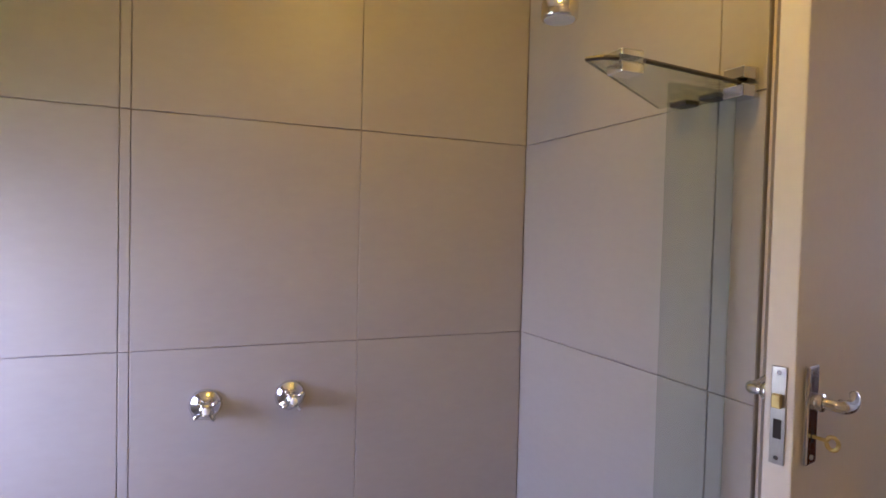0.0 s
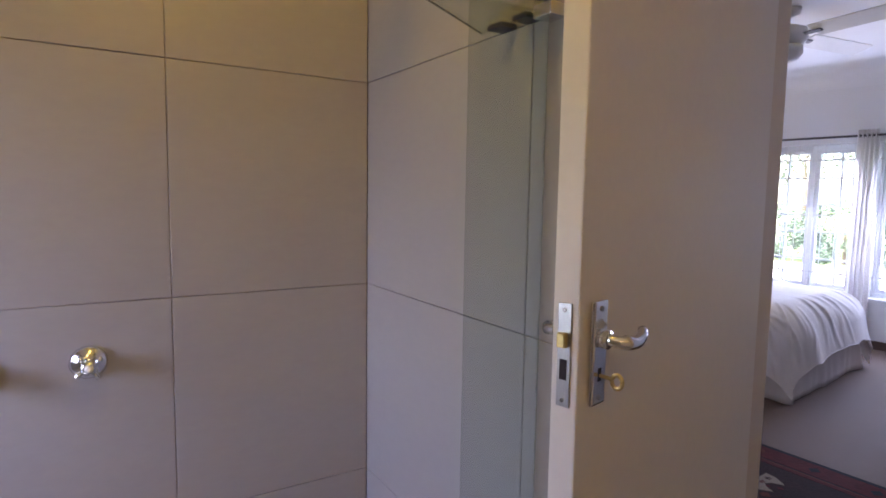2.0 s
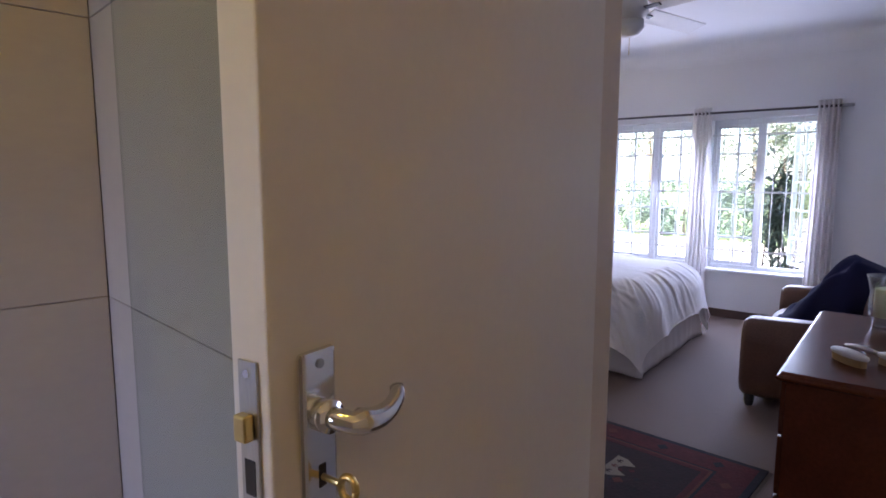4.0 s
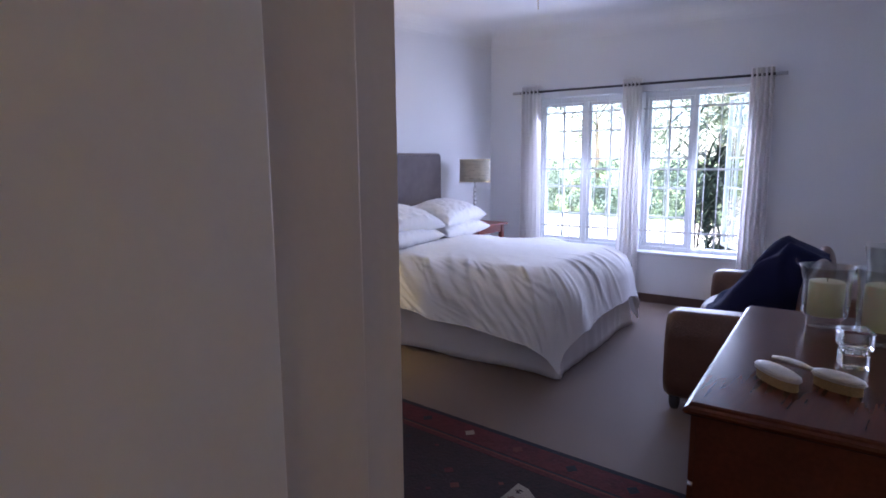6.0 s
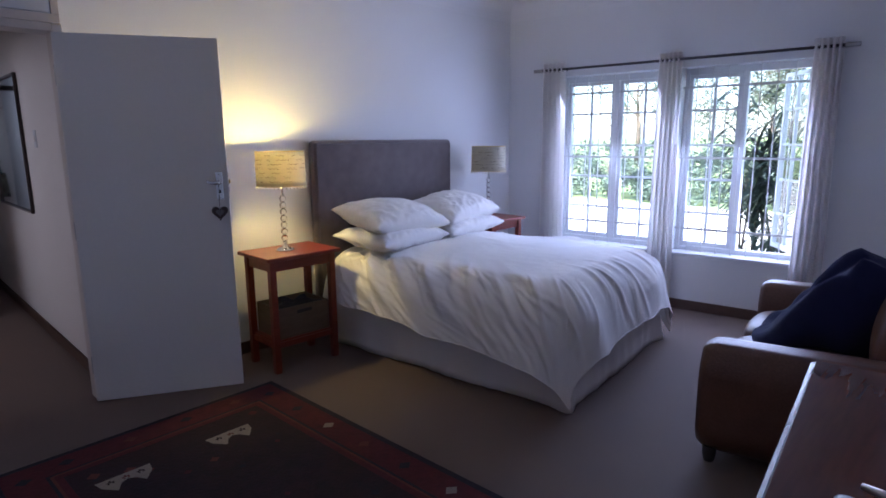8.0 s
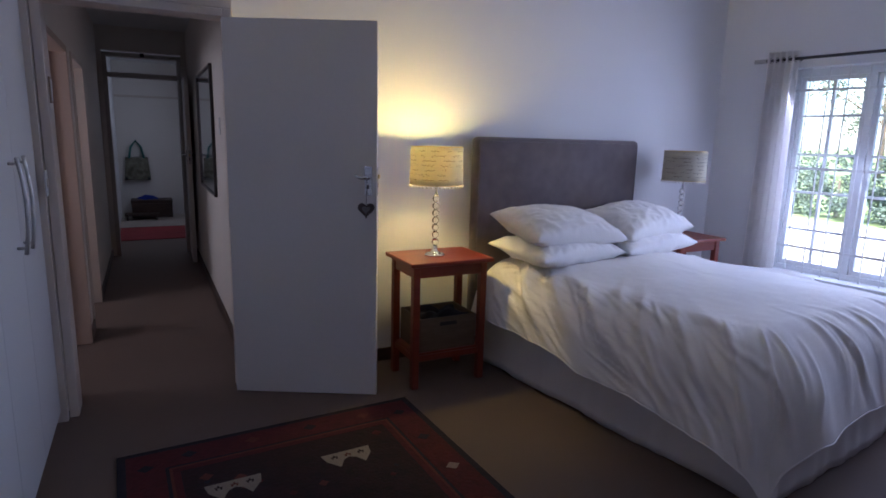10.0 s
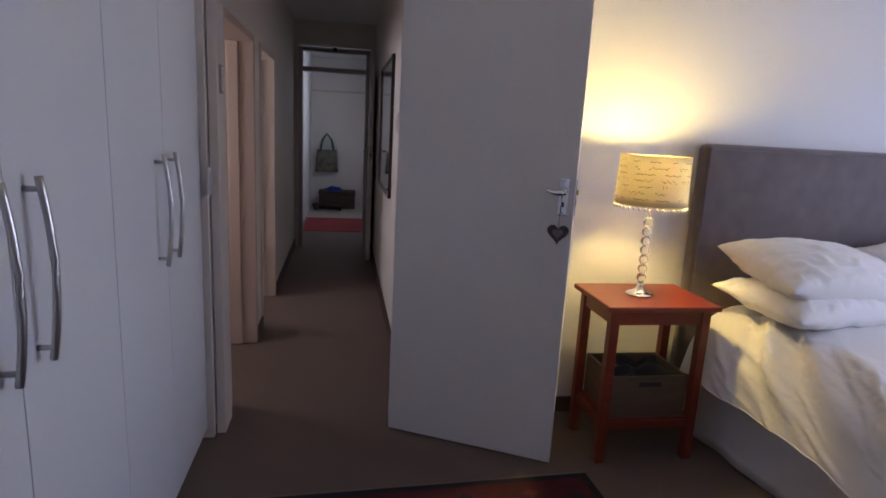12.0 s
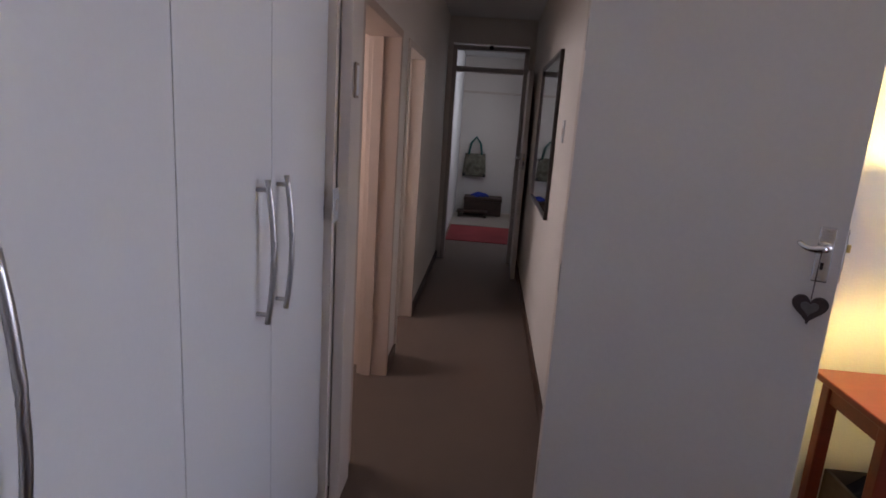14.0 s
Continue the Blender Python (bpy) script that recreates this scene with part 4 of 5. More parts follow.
for r, (za, zb) in enumerate(((0.115, 0.335), (0.345, 0.555), (0.565, 0.755))):
    dr = part("drawer", box(0.05, -0.029, za, 1.14, -0.012, zb, 0.004), M_MAHOG, chest)
    for x in (0.3, 0.89):
        part("knob", tube([(x, -0.012, (za + zb) / 2), (x, 0.012, (za + zb) / 2)], 0.013, 14, lambda s: 0.7 + 0.5 * s), M_BRASS, dr, smooth=True)


def hurricane(m, h, r, candle_h, label):
    g = base("hurricane_glass", m, label, "candle holder", "candle holders")
    prof = [(r * 0.60, 0.0), (r * 0.66, 0.012), (r * 0.62, 0.03), (r * 0.80, 0.05), (r * 0.86, h * 0.45), (r * 0.84, h * 0.7), (r * 1.0, h - 0.004), (r * 1.02, h)]
    inner = [(r * 1.0 - 0.001, h), (r * 0.81, h * 0.7), (r * 0.83, h * 0.45), (r * 0.76, 0.055), (0.005, 0.034)]
    part("glass_vase", turned(prof + inner, 40), M_VASE, g, "clear flared glass vase", True)
    cd = part("candle", turned([(r * 0.62, 0.046), (r * 0.64, 0.05), (r * 0.64, 0.04 + candle_h), (r * 0.58, 0.045 + candle_h), (r * 0.2, 0.042 + candle_h), (0.003, 0.042 + candle_h)], 32), M_WAX, g, "thick cream pillar candle", True)
    part("wick", tube([(0, 0, 0.04 + candle_h), (0.002, 0, 0.055 + candle_h)], 0.0015, 6), M_DARK, cd)
    return g


hurricane(pose(3.77, 0.50, TOP + 0.0005), 0.225, 0.088, 0.125, "flared glass hurricane holder with a cream candle")
hurricane(pose(3.665, 0.325, TOP + 0.0005), 0.25, 0.088, 0.15, "taller glass hurricane holder with a cream candle")
hurricane(pose(3.93, 0.33, TOP + 0.0005), 0.29, 0.085, 0.11, "tall glass hurricane holder at the back")

cry = base("crystal_votive", pose(3.35, 0.365, TOP + 0.0005, 0, 0, 20), "square cut-crystal votive holder on the chest", "candle holder")
vb = bmesh.new()
add_box(vb, -0.034, -0.034, 0, 0.034, 0.034, 0.045, 0.004)
add_box(vb, -0.028, -0.028, 0.0452, 0.028, 0.028, 0.058, 0.003)
add_box(vb, -0.040, -0.040, 0.0582, 0.040, 0.040, 0.115, 0.006)
part("block", vb, M_CRYSTAL, cry)
for k in range(7):
    a = 2 * math.pi * k / 7
    part("flute", tube([(0.034 * math.cos(a), 0.034 * math.sin(a), 0.046), (0.034 * math.cos(a), 0.034 * math.sin(a), 0.058)], 0.006, 8), M_CRYSTAL, cry)

M_SILVER = material("worn_silver", (0.62, 0.61, 0.60), 0.28, 0.9, vary=0.15, grain=70, bump=0.15)
M_IVORY = material("pale_embossed_back", (0.55, 0.54, 0.53), 0.35, vary=0.12, grain=90, bump=0.25)
M_BRISTLE = material("straw_bristle", (0.38, 0.27, 0.13), 0.9, vary=0.35, grain=220, bump=0.9)


def brush(m, a, b, handle, label):
    o = base("hair_brush", m, label, "hair brush", "dressing table brushes")
    N = 36
    oval = [(a * math.cos(2 * math.pi * k / N), b * math.sin(2 * math.pi * k / N)) for k in range(N)]
    part("bristles", prism([(x * 0.88, y * 0.88) for x, y in oval], 0.0, 0.026), M_BRISTLE, o, "short straw-coloured bristles")
    part("rim", prism(oval, 0.0265, 0.035, 0.003), M_SILVER, o, "silver rim")
    bk = bmesh.new()
    bmesh.ops.create_uvsphere(bk, u_segments=32, v_segments=12, radius=1.0)
    bmesh.ops.transform(bk, matrix=Matrix.LocRotScale((0, 0, 0.035), None, (a * 0.93, b * 0.93, 0.011)), verts=bk.verts)
    part("back", bk, M_IVORY, o, "pale domed back", True)
    if handle:
        part("handle", tube([(-a * 0.95, 0, 0.031), (-a - 0.03, 0.002, 0.034), (-a - 0.075, 0.004, 0.034), (-a - 0.115, 0.004, 0.030)], 0.0075, 10, lambda s: 0.8 + 0.5 * math.sin(s * 3.0)), M_SILVER, o, "silver handle", True)
    return o


brush(pose(3.07, 0.505, TOP + 0.001, 0, 0, 48), 0.085, 0.034, False, "oval silver-backed clothes brush lying bristles down")
brush(pose(3.12, 0.372, TOP + 0.001, 0, 0, -112), 0.070, 0.034, True, "silver-backed hair brush lying bristles down")

# ---- sofa ----
SOFA = pose(4.49, 1.33, 0, 0, 0, 7.0)
sofa = base("sofa", SOFA, "small brown leather sofa with rounded arms", "sofa")
SL = 1.62


def arm(x0):
    def fn(u, v):
        a = 2 * math.pi * u
        w, h = 0.115, 0.505
        cx = max(-1, min(1, 1.25 * math.cos(a)))
        sz = max(-1, min(1, 1.12 * math.sin(a)))
        x = x0 + 0.12 + w * cx
        z = 0.06 + (sz * 0.5 + 0.5) * (h - 0.04 * abs(cx) ** 4 * (1 if sz > 0 else 0))
        e = min(1.0, min(v, 1 - v) / 0.05)
        k = 0.90 + 0.10 * e ** 0.5
        y = -0.86 * v - 0.0
        return (x0 + 0.12 + (x - x0 - 0.12) * k, y, 0.33 + (z - 0.33) * k + 0.03 * v)
    bm = sheet(fn, 40, 30)
    bmesh.ops.remove_doubles(bm, verts=bm.verts, dist=1e-4)
    bmesh.ops.holes_fill(bm, edges=[e for e in bm.edges if e.is_boundary], sides=0)
    return bm


part("arm", arm(0.0), M_LEATHER, sofa, smooth=True)
part("arm", arm(SL - 0.24), M_LEATHER, sofa, smooth=True)
part("seat_base", box(0.22, -0.84, 0.07, SL - 0.22, -0.03, 0.27, 0.02), M_LEATHER, sofa)
part("back_frame", box(0.20, -0.90, 0.07, SL - 0.20, -0.70, 0.70, 0.05, 4), M_LEATHER, sofa)


def cushion(x0, x1, y0, y1, z0, z1, puff):
    bm = box(x0, y0, z0, x1, y1, z1)
    bmesh.ops.subdivide_edges(bm, edges=list(bm.edges), cuts=9, use_grid_fill=True)
    cx, cy, cz = (x0 + x1) / 2, (y0 + y1) / 2, (z0 + z1) / 2
    for v in bm.verts:
        u = Vector(((v.co.x - cx) / (x1 - x0) * 2, (v.co.y - cy) / (y1 - y0) * 2, (v.co.z - cz) / (z1 - z0) * 2))
        r = (abs(u.x) ** 5 + abs(u.y) ** 5 + abs(u.z) ** 5) ** 0.2
        k = 1 / max(r, 1e-3) if r > 1 else 1
        u *= k
        u.z *= 1 + puff * (1 - u.x ** 2) * (1 - u.y ** 2)
        u.y *= 1 + puff * 0.5 * (1 - u.x ** 2) * (1 - u.z ** 2)
        v.co = Vector((cx + u.x * (x1 - x0) / 2, cy + u.y * (y1 - y0) / 2, cz + u.z * (z1 - z0) / 2 + 0.004 * fold(v.co, 9)))
    return bm


half = SL / 2
part("seat_cushion", cushion(0.245, half - 0.003, -0.68, -0.02, 0.272, 0.43, 0.12), M_LEATHER, sofa, smooth=True)
part("seat_cushion", cushion(half + 0.003, SL - 0.245, -0.68, -0.02, 0.272, 0.43, 0.12), M_LEATHER, sofa, smooth=True)


def back_cushion(x0, x1):
    def fn(u, v):
        a = math.pi * u
        x = (x0 + x1) / 2 - (x1 - x0) / 2 * math.cos(a) * (1.0 if v > 0 else 1)
        top = 0.60 + 0.245 * math.sin(a) ** 0.55
        t = 2 * math.pi * v
        z = 0.40 + (top - 0.40) * (0.5 + 0.5 * math.sin(t))
        y = -0.66 + 0.085 * math.cos(t) * (0.35 + 0.65 * math.sin(a) ** 0.5) - 0.10 * (z - 0.4)
        return (x, y, z)
    bm = sheet(fn, 30, 28)
    bmesh.ops.remove_doubles(bm, verts=bm.verts, dist=1e-4)
    return bm


part("back_cushion", back_cushion(0.24, half - 0.002), M_LEATHER, sofa, smooth=True)
part("back_cushion", back_cushion(half + 0.002, SL - 0.24), M_LEATHER, sofa, smooth=True)
for x in (0.06, SL - 0.06):
    for y in (-0.06, -0.82):
        part("foot", turned([(0.022, 0.0), (0.03, 0.03), (0.03, 0.075)], 14), M_DARK, sofa).location = (x, y, 0)


def throw(u, v):
    # bunched on the seat and up over a back cushion in thick folds, peaked at the top
    w = 0.58 - 0.16 * v
    x = 0.44 + 0.10 * v + w * u + 0.035 * fold((u * 2, v * 3, 1), 1.5)
    p = ((-0.16, 0.44), (-0.26, 0.53), (-0.36, 0.66), (-0.47, 0.80), (-0.58, 0.88), (-0.76, 0.80))
    f = v * (len(p) - 1)
    i = min(int(f), len(p) - 2)
    k = f - i
    y, z = p[i][0] + (p[i + 1][0] - p[i][0]) * k, p[i][1] + (p[i + 1][1] - p[i][1]) * k
    hump = 0.05 * math.sin(math.pi * u) + 0.050 * fold((u * 2.5, v * 3, 3), 1.6) + 0.040 * abs(math.sin(u * 8 + v * 4 + 2 * fold((u, v, 9), 2))) ** 0.7 - 0.02
    e = min(1.0, u / 0.14) ** 0.5 * min(1.0, (1 - u) / 0.14) ** 0.5
    z = 0.44 + (z - 0.44) * (0.10 + 0.90 * e)
    return (x, y + hump * 0.8, max(z + hump * 0.7, 0.44))


th = base("throw_blanket", SOFA, "navy blue wool throw draped over the sofa", "throw blanket")
part("cloth", sheet(throw, 40, 60, 0.018), M_NAVY, th, smooth=True)

# ---- ceiling fan ----
fan = base("ceiling_fan", (4.37, 2.12, 2.545), "white ceiling fan with dark blade irons and pull chain", "ceiling fan")
M_FAN = material("fan_white", (0.62, 0.60, 0.58), 0.5, vary=0.04, grain=30)
part("motor", turned([(0.03, -0.05), (0.10, -0.045), (0.125, 0.0), (0.115, 0.06), (0.05, 0.085), (0.02, 0.09)], 36), M_FAN, fan, smooth=True)
part("down_rod", tube([(0, 0, 0.09), (0, 0, 0.16)], 0.013, 12), M_FAN, fan)
part("canopy", turned([(0.02, 0.135), (0.07, 0.160), (0.075, 0.194)], 28), M_FAN, fan, smooth=True)
part("light_bowl", turned([(0.02, -0.16), (0.07, -0.145), (0.10, -0.10), (0.095, -0.052)], 32), M_FAN, fan, "frosted glass bowl", True)
for k in range(4):
    a = -8 + 90 * k
    rot = pose(0, 0, 0.0, 0, 0, a)
    bl = part("blade", box(0.18, -0.075, -0.004, 0.82, 0.075, 0.004, 0.003), M_FAN, fan)
    bl.matrix_basis = rot @ pose(0, 0, 0.015, -16, 0, 0)
    ir = part("blade_iron", box(0.10, -0.018, -0.004, 0.235, 0.018, 0.004, 0.002), M_ROD, bl, "dark metal blade iron")
    ir.location = (0, 0, -0.009)
part("pull_chain", tube([(0.03, 0.01, -0.15), (0.03, 0.01, -0.27)], 0.002, 6), M_BRASS, fan)

# ---- bathroom fittings ----
def cross_tap(x, z, label):
    t = base("shower_tap", (x, 1.5245, z), label, "tap", "shower taps")

    def ring(profile):
        bm = turned(profile, 28)
        bmesh.ops.transform(bm, matrix=pose(0, 0, 0, 90, 0, 0), verts=bm.verts)
        return bm
    part("flange", ring([(0.040, 0.0), (0.041, 0.004), (0.036, 0.012), (0.024, 0.018), (0.019, 0.022)]), M_CHROME, t, "round chrome flange", True)
    part("stem", ring([(0.013, 0.02), (0.013, 0.045), (0.017, 0.048), (0.018, 0.062), (0.012, 0.068)]), M_CHROME, t, smooth=True)
    for a in (35, 125, 215, 305):
        c, s = math.cos(radians(a)), math.sin(radians(a))
        part("arm", tube([(0.010 * c, -0.056, 0.010 * s), (0.024 * c, -0.057, 0.024 * s), (0.034 * c, -0.058, 0.034 * s)], 0.0052, 10, lambda q: 0.85 + 0.4 * q), M_CHROME, t, smooth=True)
    part("cap", ring([(0.010, 0.068), (0.009, 0.072), (0.002, 0.0735)]), M_BEAD, t, "white porcelain cap", True)
    return t


cross_tap(0.048, 1.036, "chrome cross-head shower tap on the tiled wall")
cross_tap(0.264, 1.042, "chrome cross-head shower tap on the tiled wall")

sh = base("shower_rose", (0.815, 1.085, 2.030), "chrome shower head on an arm from the wall", "shower")
part("head", turned([(0.041, -0.012), (0.044, -0.008), (0.044, 0.026), (0.030, 0.050), (0.012, 0.066)], 28), M_CHROME, sh, smooth=True)
part("face", turned([(0.036, -0.015), (0.037, -0.0125)], 24), M_WARD, sh, "pale nozzle plate")
part("arm", tube([(0, 0, 0.06), (0.02, 0, 0.10), (0.09, 0.0, 0.16), (0.195, 0.0, 0.185)], 0.010, 12), M_CHROME, sh, smooth=True)

# glass panel with a small top plate held by clamps
gp = base("shower_glass", (0, 0, 0), "clear shower glass with top plate and chrome clamps", "shower screen")
part("panel", box(0.8265, 0.732, 0.01, 0.998, 0.740, 1.792), M_GREENGLASS, gp)
part("top_plate", prism([(0.622, 0.718), (0.640, 0.694), (0.700, 0.676), (0.985, 0.704), (0.998, 0.715), (0.998, 0.942)], 1.797, 1.805), M_GREENGLASS, gp)
part("plate_edge", tube([(0.712, 0.676, 1.801), (0.984, 0.702, 1.801)], 0.0042, 6), M_ROD, gp, "dark polished glass edge")
part("plate_edge", tube([(0.621, 0.717, 1.801), (0.639, 0.693, 1.801), (0.664, 0.685, 1.801)], 0.0042, 6), M_ROD, gp)
part("plate_edge", tube([(0.622, 0.719, 1.801), (0.997, 0.943, 1.801)], 0.0016, 6), M_ROD, gp)
part("clamp", boxes((0.664, 0.676, 1.778, 0.712, 0.716, 1.7965), (0.664, 0.676, 1.8055, 0.712, 0.716, 1.818), bevel=0.003), M_CHROME, gp, "square chrome clamp")
part("clamp", boxes((0.956, 0.682, 1.772, 0.998, 0.730, 1.7965), (0.956, 0.682, 1.8055, 0.998, 0.730, 1.830), bevel=0.003), M_CHROME, gp, "square chrome clamp")
for y in (0.845, 0.768):
    part("clamp", box(0.956, y - 0.022, 1.782, 0.998, y + 0.022, 1.793, 0.003), M_ROD, gp, "flat dark steel wall clamp")

# fittings for both bulbs, out of view; the second only houses the added fill
for x, y in ((0.48, 0.60), (0.10, -0.62)):
    bl = base("unseen_bathroom_light", (x, y, 2.44), "unseen round bathroom light with bare warm bulb, rear one added as fill", "ceiling light", "bathroom ceiling lights")
    part("base_plate", turned([(0.07, 0.03), (0.07, 0.059)], 28), M_WARD, bl)
    part("holder", turned([(0.02, -0.02), (0.022, 0.03)], 18), M_WARD, bl)

bw = base("bathroom_window", (-1.2, 0, 0), "plain white bathroom window", "window", "", "structure")
part("frame", boxes((0.03, 0.752, 0.952, 0.09, 0.80, 1.648), (0.03, 1.36, 0.952, 0.09, 1.408, 1.648), (0.03, 0.80, 0.952, 0.09, 1.36, 1.0), (0.03, 0.80, 1.60, 0.09, 1.36, 1.648)), M_WINFRAME, bw)
pn = part("pane", box(0.055, 0.80, 1.0, 0.06, 1.36, 1.60), M_GLASS, bw)
pn.visible_shadow = False

# ---- corridor and hall ----
structure("transom_frame", boxes((1.992, FY - 0.02, 0, 2.035, FY + 0.10, 2.30), (2.745, FY - 0.02, 0, 2.788, FY + 0.10, 2.30), (2.035, FY - 0.02, 2.035, 2.745, FY + 0.10, 2.085), (2.035, FY - 0.02, 2.255, 2.745, FY + 0.10, 2.30), bevel=0.004), material("grey_frame_paint", (0.46, 0.42, 0.40), 0.5, vary=0.05, grain=40), "grey-brown hall door frame with glazed transom", "door frame")
tg = structure("transom_glass", box(2.035, FY + 0.035, 2.085, 2.745, FY + 0.039, 2.255), M_GLASS, "clear transom pane above the hall door", "window pane")
tg.visible_shadow = False
part_catch = base("transom_catch", (2.39, FY - 0.021, 2.285), "small dark metal transom catch", "catch")
part("catch", box(-0.02, -0.02, -0.02, 0.02, 0.0, 0.02, 0.004), M_DARK, part_catch)
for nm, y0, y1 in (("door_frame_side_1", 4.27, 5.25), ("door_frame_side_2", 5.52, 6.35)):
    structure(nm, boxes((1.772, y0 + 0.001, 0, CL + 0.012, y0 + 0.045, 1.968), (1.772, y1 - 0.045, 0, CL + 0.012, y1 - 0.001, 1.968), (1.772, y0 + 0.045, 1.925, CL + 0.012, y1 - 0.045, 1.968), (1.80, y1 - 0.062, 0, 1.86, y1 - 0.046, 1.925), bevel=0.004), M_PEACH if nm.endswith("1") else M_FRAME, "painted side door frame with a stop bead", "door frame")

mir = base("wall_mirror", (CR - 0.001, 5.62, 0.95), "large wall mirror in a dark narrow frame", "mirror")
M_MIRROR = material("mirror_silver", (0.72, 0.72, 0.72), 0.03, 1.0, vary=0.02, bump=0)
M_DKFRAME = material("dark_wood_frame", (0.035, 0.022, 0.018), 0.45, vary=0.3, grain=40)
part("glass", box(-0.012, 0.019, 0.019, -0.006, 1.246, 1.001), M_MIRROR, mir)
for r in ((-0.024, 0.0, 0.0, -0.001, 0.018, 1.02), (-0.024, 1.247, 0.0, -0.001, 1.265, 1.02), (-0.024, 0.0185, 0.0, -0.001, 1.2465, 0.018), (-0.024, 0.0185, 1.002, -0.001, 1.2465, 1.02)):
    part("frame_side", box(*r, 0.003), M_DKFRAME if r[1] == 0.0 else M_PEWTER, mir)

structure("hall_floor", box(1.94, 10.62, 0.001, 3.1, 12.05, 0.006), material("pale_stone_floor", (0.46, 0.41, 0.36), 0.35, vary=0.08, grain=14), "pale stone tiled hall floor", "floor")
structure("hall_wall_side", box(1.80, FY + 0.12, 0, 1.94, 12.05, 2.58), M_WALL, "bright white hall side wall", "wall")
structure("hall_trim", boxes((1.95, 12.03, 1.995, 3.1, 12.049, 2.03), bevel=0.003), M_FRAME, "white picture rail in the hall", "trim")
hr = base("hall_rug", (1.97, 9.42, 0.0005), "plain red woven rug in the hall", "rug")
part("woven_base", box(0, 0, 0, 1.1, 1.15, 0.010, 0.003), material("red_rug_wool", (0.27, 0.035, 0.04), 0.95, vary=0.3, grain=80, bump=0.7), hr)
M_TRUNK = material("dark_trunk_wood", (0.05, 0.028, 0.02), 0.55, vary=0.35, grain=20)
st = base("low_stool", (2.0, 11.35, 0.007), "low dark red wooden step stool", "stool")
part("seat", box(0, 0, 0.07, 0.50, 0.24, 0.10, 0.006), M_TRUNK, st)
for x in (0.02, 0.45):
    part("leg", box(x, 0.02, 0, x + 0.03, 0.22, 0.069), M_TRUNK, st)
tk = base("trunk", (2.10, 11.62, 0.007), "dark brown wooden trunk against the hall wall", "trunk")
part("body", box(0, 0, 0, 0.62, 0.38, 0.24, 0.01), M_TRUNK, tk)
part("lid", box(-0.008, -0.008, 0.242, 0.628, 0.388, 0.30, 0.015), M_TRUNK, tk)
bc = base("blue_cloth", (2.2, 11.70, 0.309), "crumpled bright blue cloth on the trunk", "cloth")
part("cloth", sheet(lambda u, v: (0.30 * u, 0.22 * v, 0.012 + 0.05 * math.sin(3.1 * u) * math.sin(3.1 * v) + 0.03 * fold((u * 4, v * 4, 0), 1)), 18, 14, 0.008), material("blue_cotton", (0.02, 0.04, 0.30), 0.9, vary=0.3), bc, smooth=True)
bag = base("shopping_bag", (2.22, 12.045, 0.62), "patterned fabric shopping bag hanging from a hook", "bag")


def bagfn(u, v):
    a = 2 * math.pi * u
    w = 0.20 - 0.03 * v
    return (w * max(-1, min(1, 1.2 * math.cos(a))), -0.06 + 0.05 * math.sin(a) * (0.6 + 0.6 * (1 - v)), 0.38 * v + 0.015 * fold((u * 5, v * 3, 0), 1.5))


M_BAG = material("bag_print", (0.16, 0.15, 0.08), 0.8, vary=0.7, grain=14, blotch=7, second=(0.24, 0.23, 0.18))
part("body", sheet(bagfn, 40, 14, 0.003), M_BAG, bag, "yellow and cream printed fabric", True)
part("bottom", box(-0.19, -0.105, 0.002, 0.19, -0.015, 0.05, 0.01), M_CLOTH, bag)
for dy in (-0.09, -0.03):
    part("handle", tube([(-0.11, dy, 0.37), (-0.08, dy * 0.7, 0.55), (0.0, -0.02, 0.66), (0.08, dy * 0.7, 0.55), (0.11, dy, 0.37)], 0.016, 8), material("teal_webbing", (0.03, 0.16, 0.15), 0.8), bag, "teal webbing handle", True)
part("hook", tube([(0, 0.003, 0.68), (0, -0.035, 0.66), (0, -0.04, 0.68)], 0.006, 8), M_STEEL, bag)
hp = base("hall_picture", (3.099, 10.2, 1.1), "dark framed picture on the hall wall", "picture")
part("frame", box(-0.03, 0, 0, -0.001, 0.6, 0.9, 0.004), M_DKFRAME, hp)
part("mount", box(-0.033, 0.05, 0.05, -0.0305, 0.55, 0.85), M_WALL, hp)

# ---- garden ----
def leaf_material(name, colour, light):
    m = material(name, colour, 0.55, vary=0.35, grain=9, blotch=1.5, second=light, bump=0)
    return m


M_LAWN = material("mown_lawn", (0.16, 0.22, 0.07), 0.95, vary=0.25, grain=60, blotch=0.6, bump=0.8, second=(0.24, 0.29, 0.11))
M_PAVE = material("pale_paving", (0.50, 0.46, 0.40), 0.85, vary=0.12, grain=20, blotch=1.2, bump=0.3)
# hedge and tree greens lifted and greyed: glare and haze put into the colour
M_HEDGE = leaf_material("hazed_hedge_leaf", (0.07, 0.11, 0.075), (0.13, 0.17, 0.12))
M_TREE = leaf_material("hazed_tree_leaf", (0.12, 0.14, 0.10), (0.20, 0.22, 0.16))
M_STRAP = leaf_material("strap_leaf", (0.04, 0.06, 0.04), (0.11, 0.14, 0.09))
M_BARK = material("grey_bark", (0.16, 0.12, 0.09), 0.9, vary=0.3, grain=25, bump=0.8, stretch=(1, 1, 0.25))
structure("ground", prism([(900 * math.cos(a), 900 * math.sin(a)) for a in [2 * math.pi * k / 48 for k in range(48)]], -0.6, -0.32), M_LAWN, "sunlit mown lawn", "lawn")
structure("pavement", box(7.9, -8, -0.33, 17.0, 22, -0.295), M_PAVE, "pale sunlit paving outside the windows", "paving")


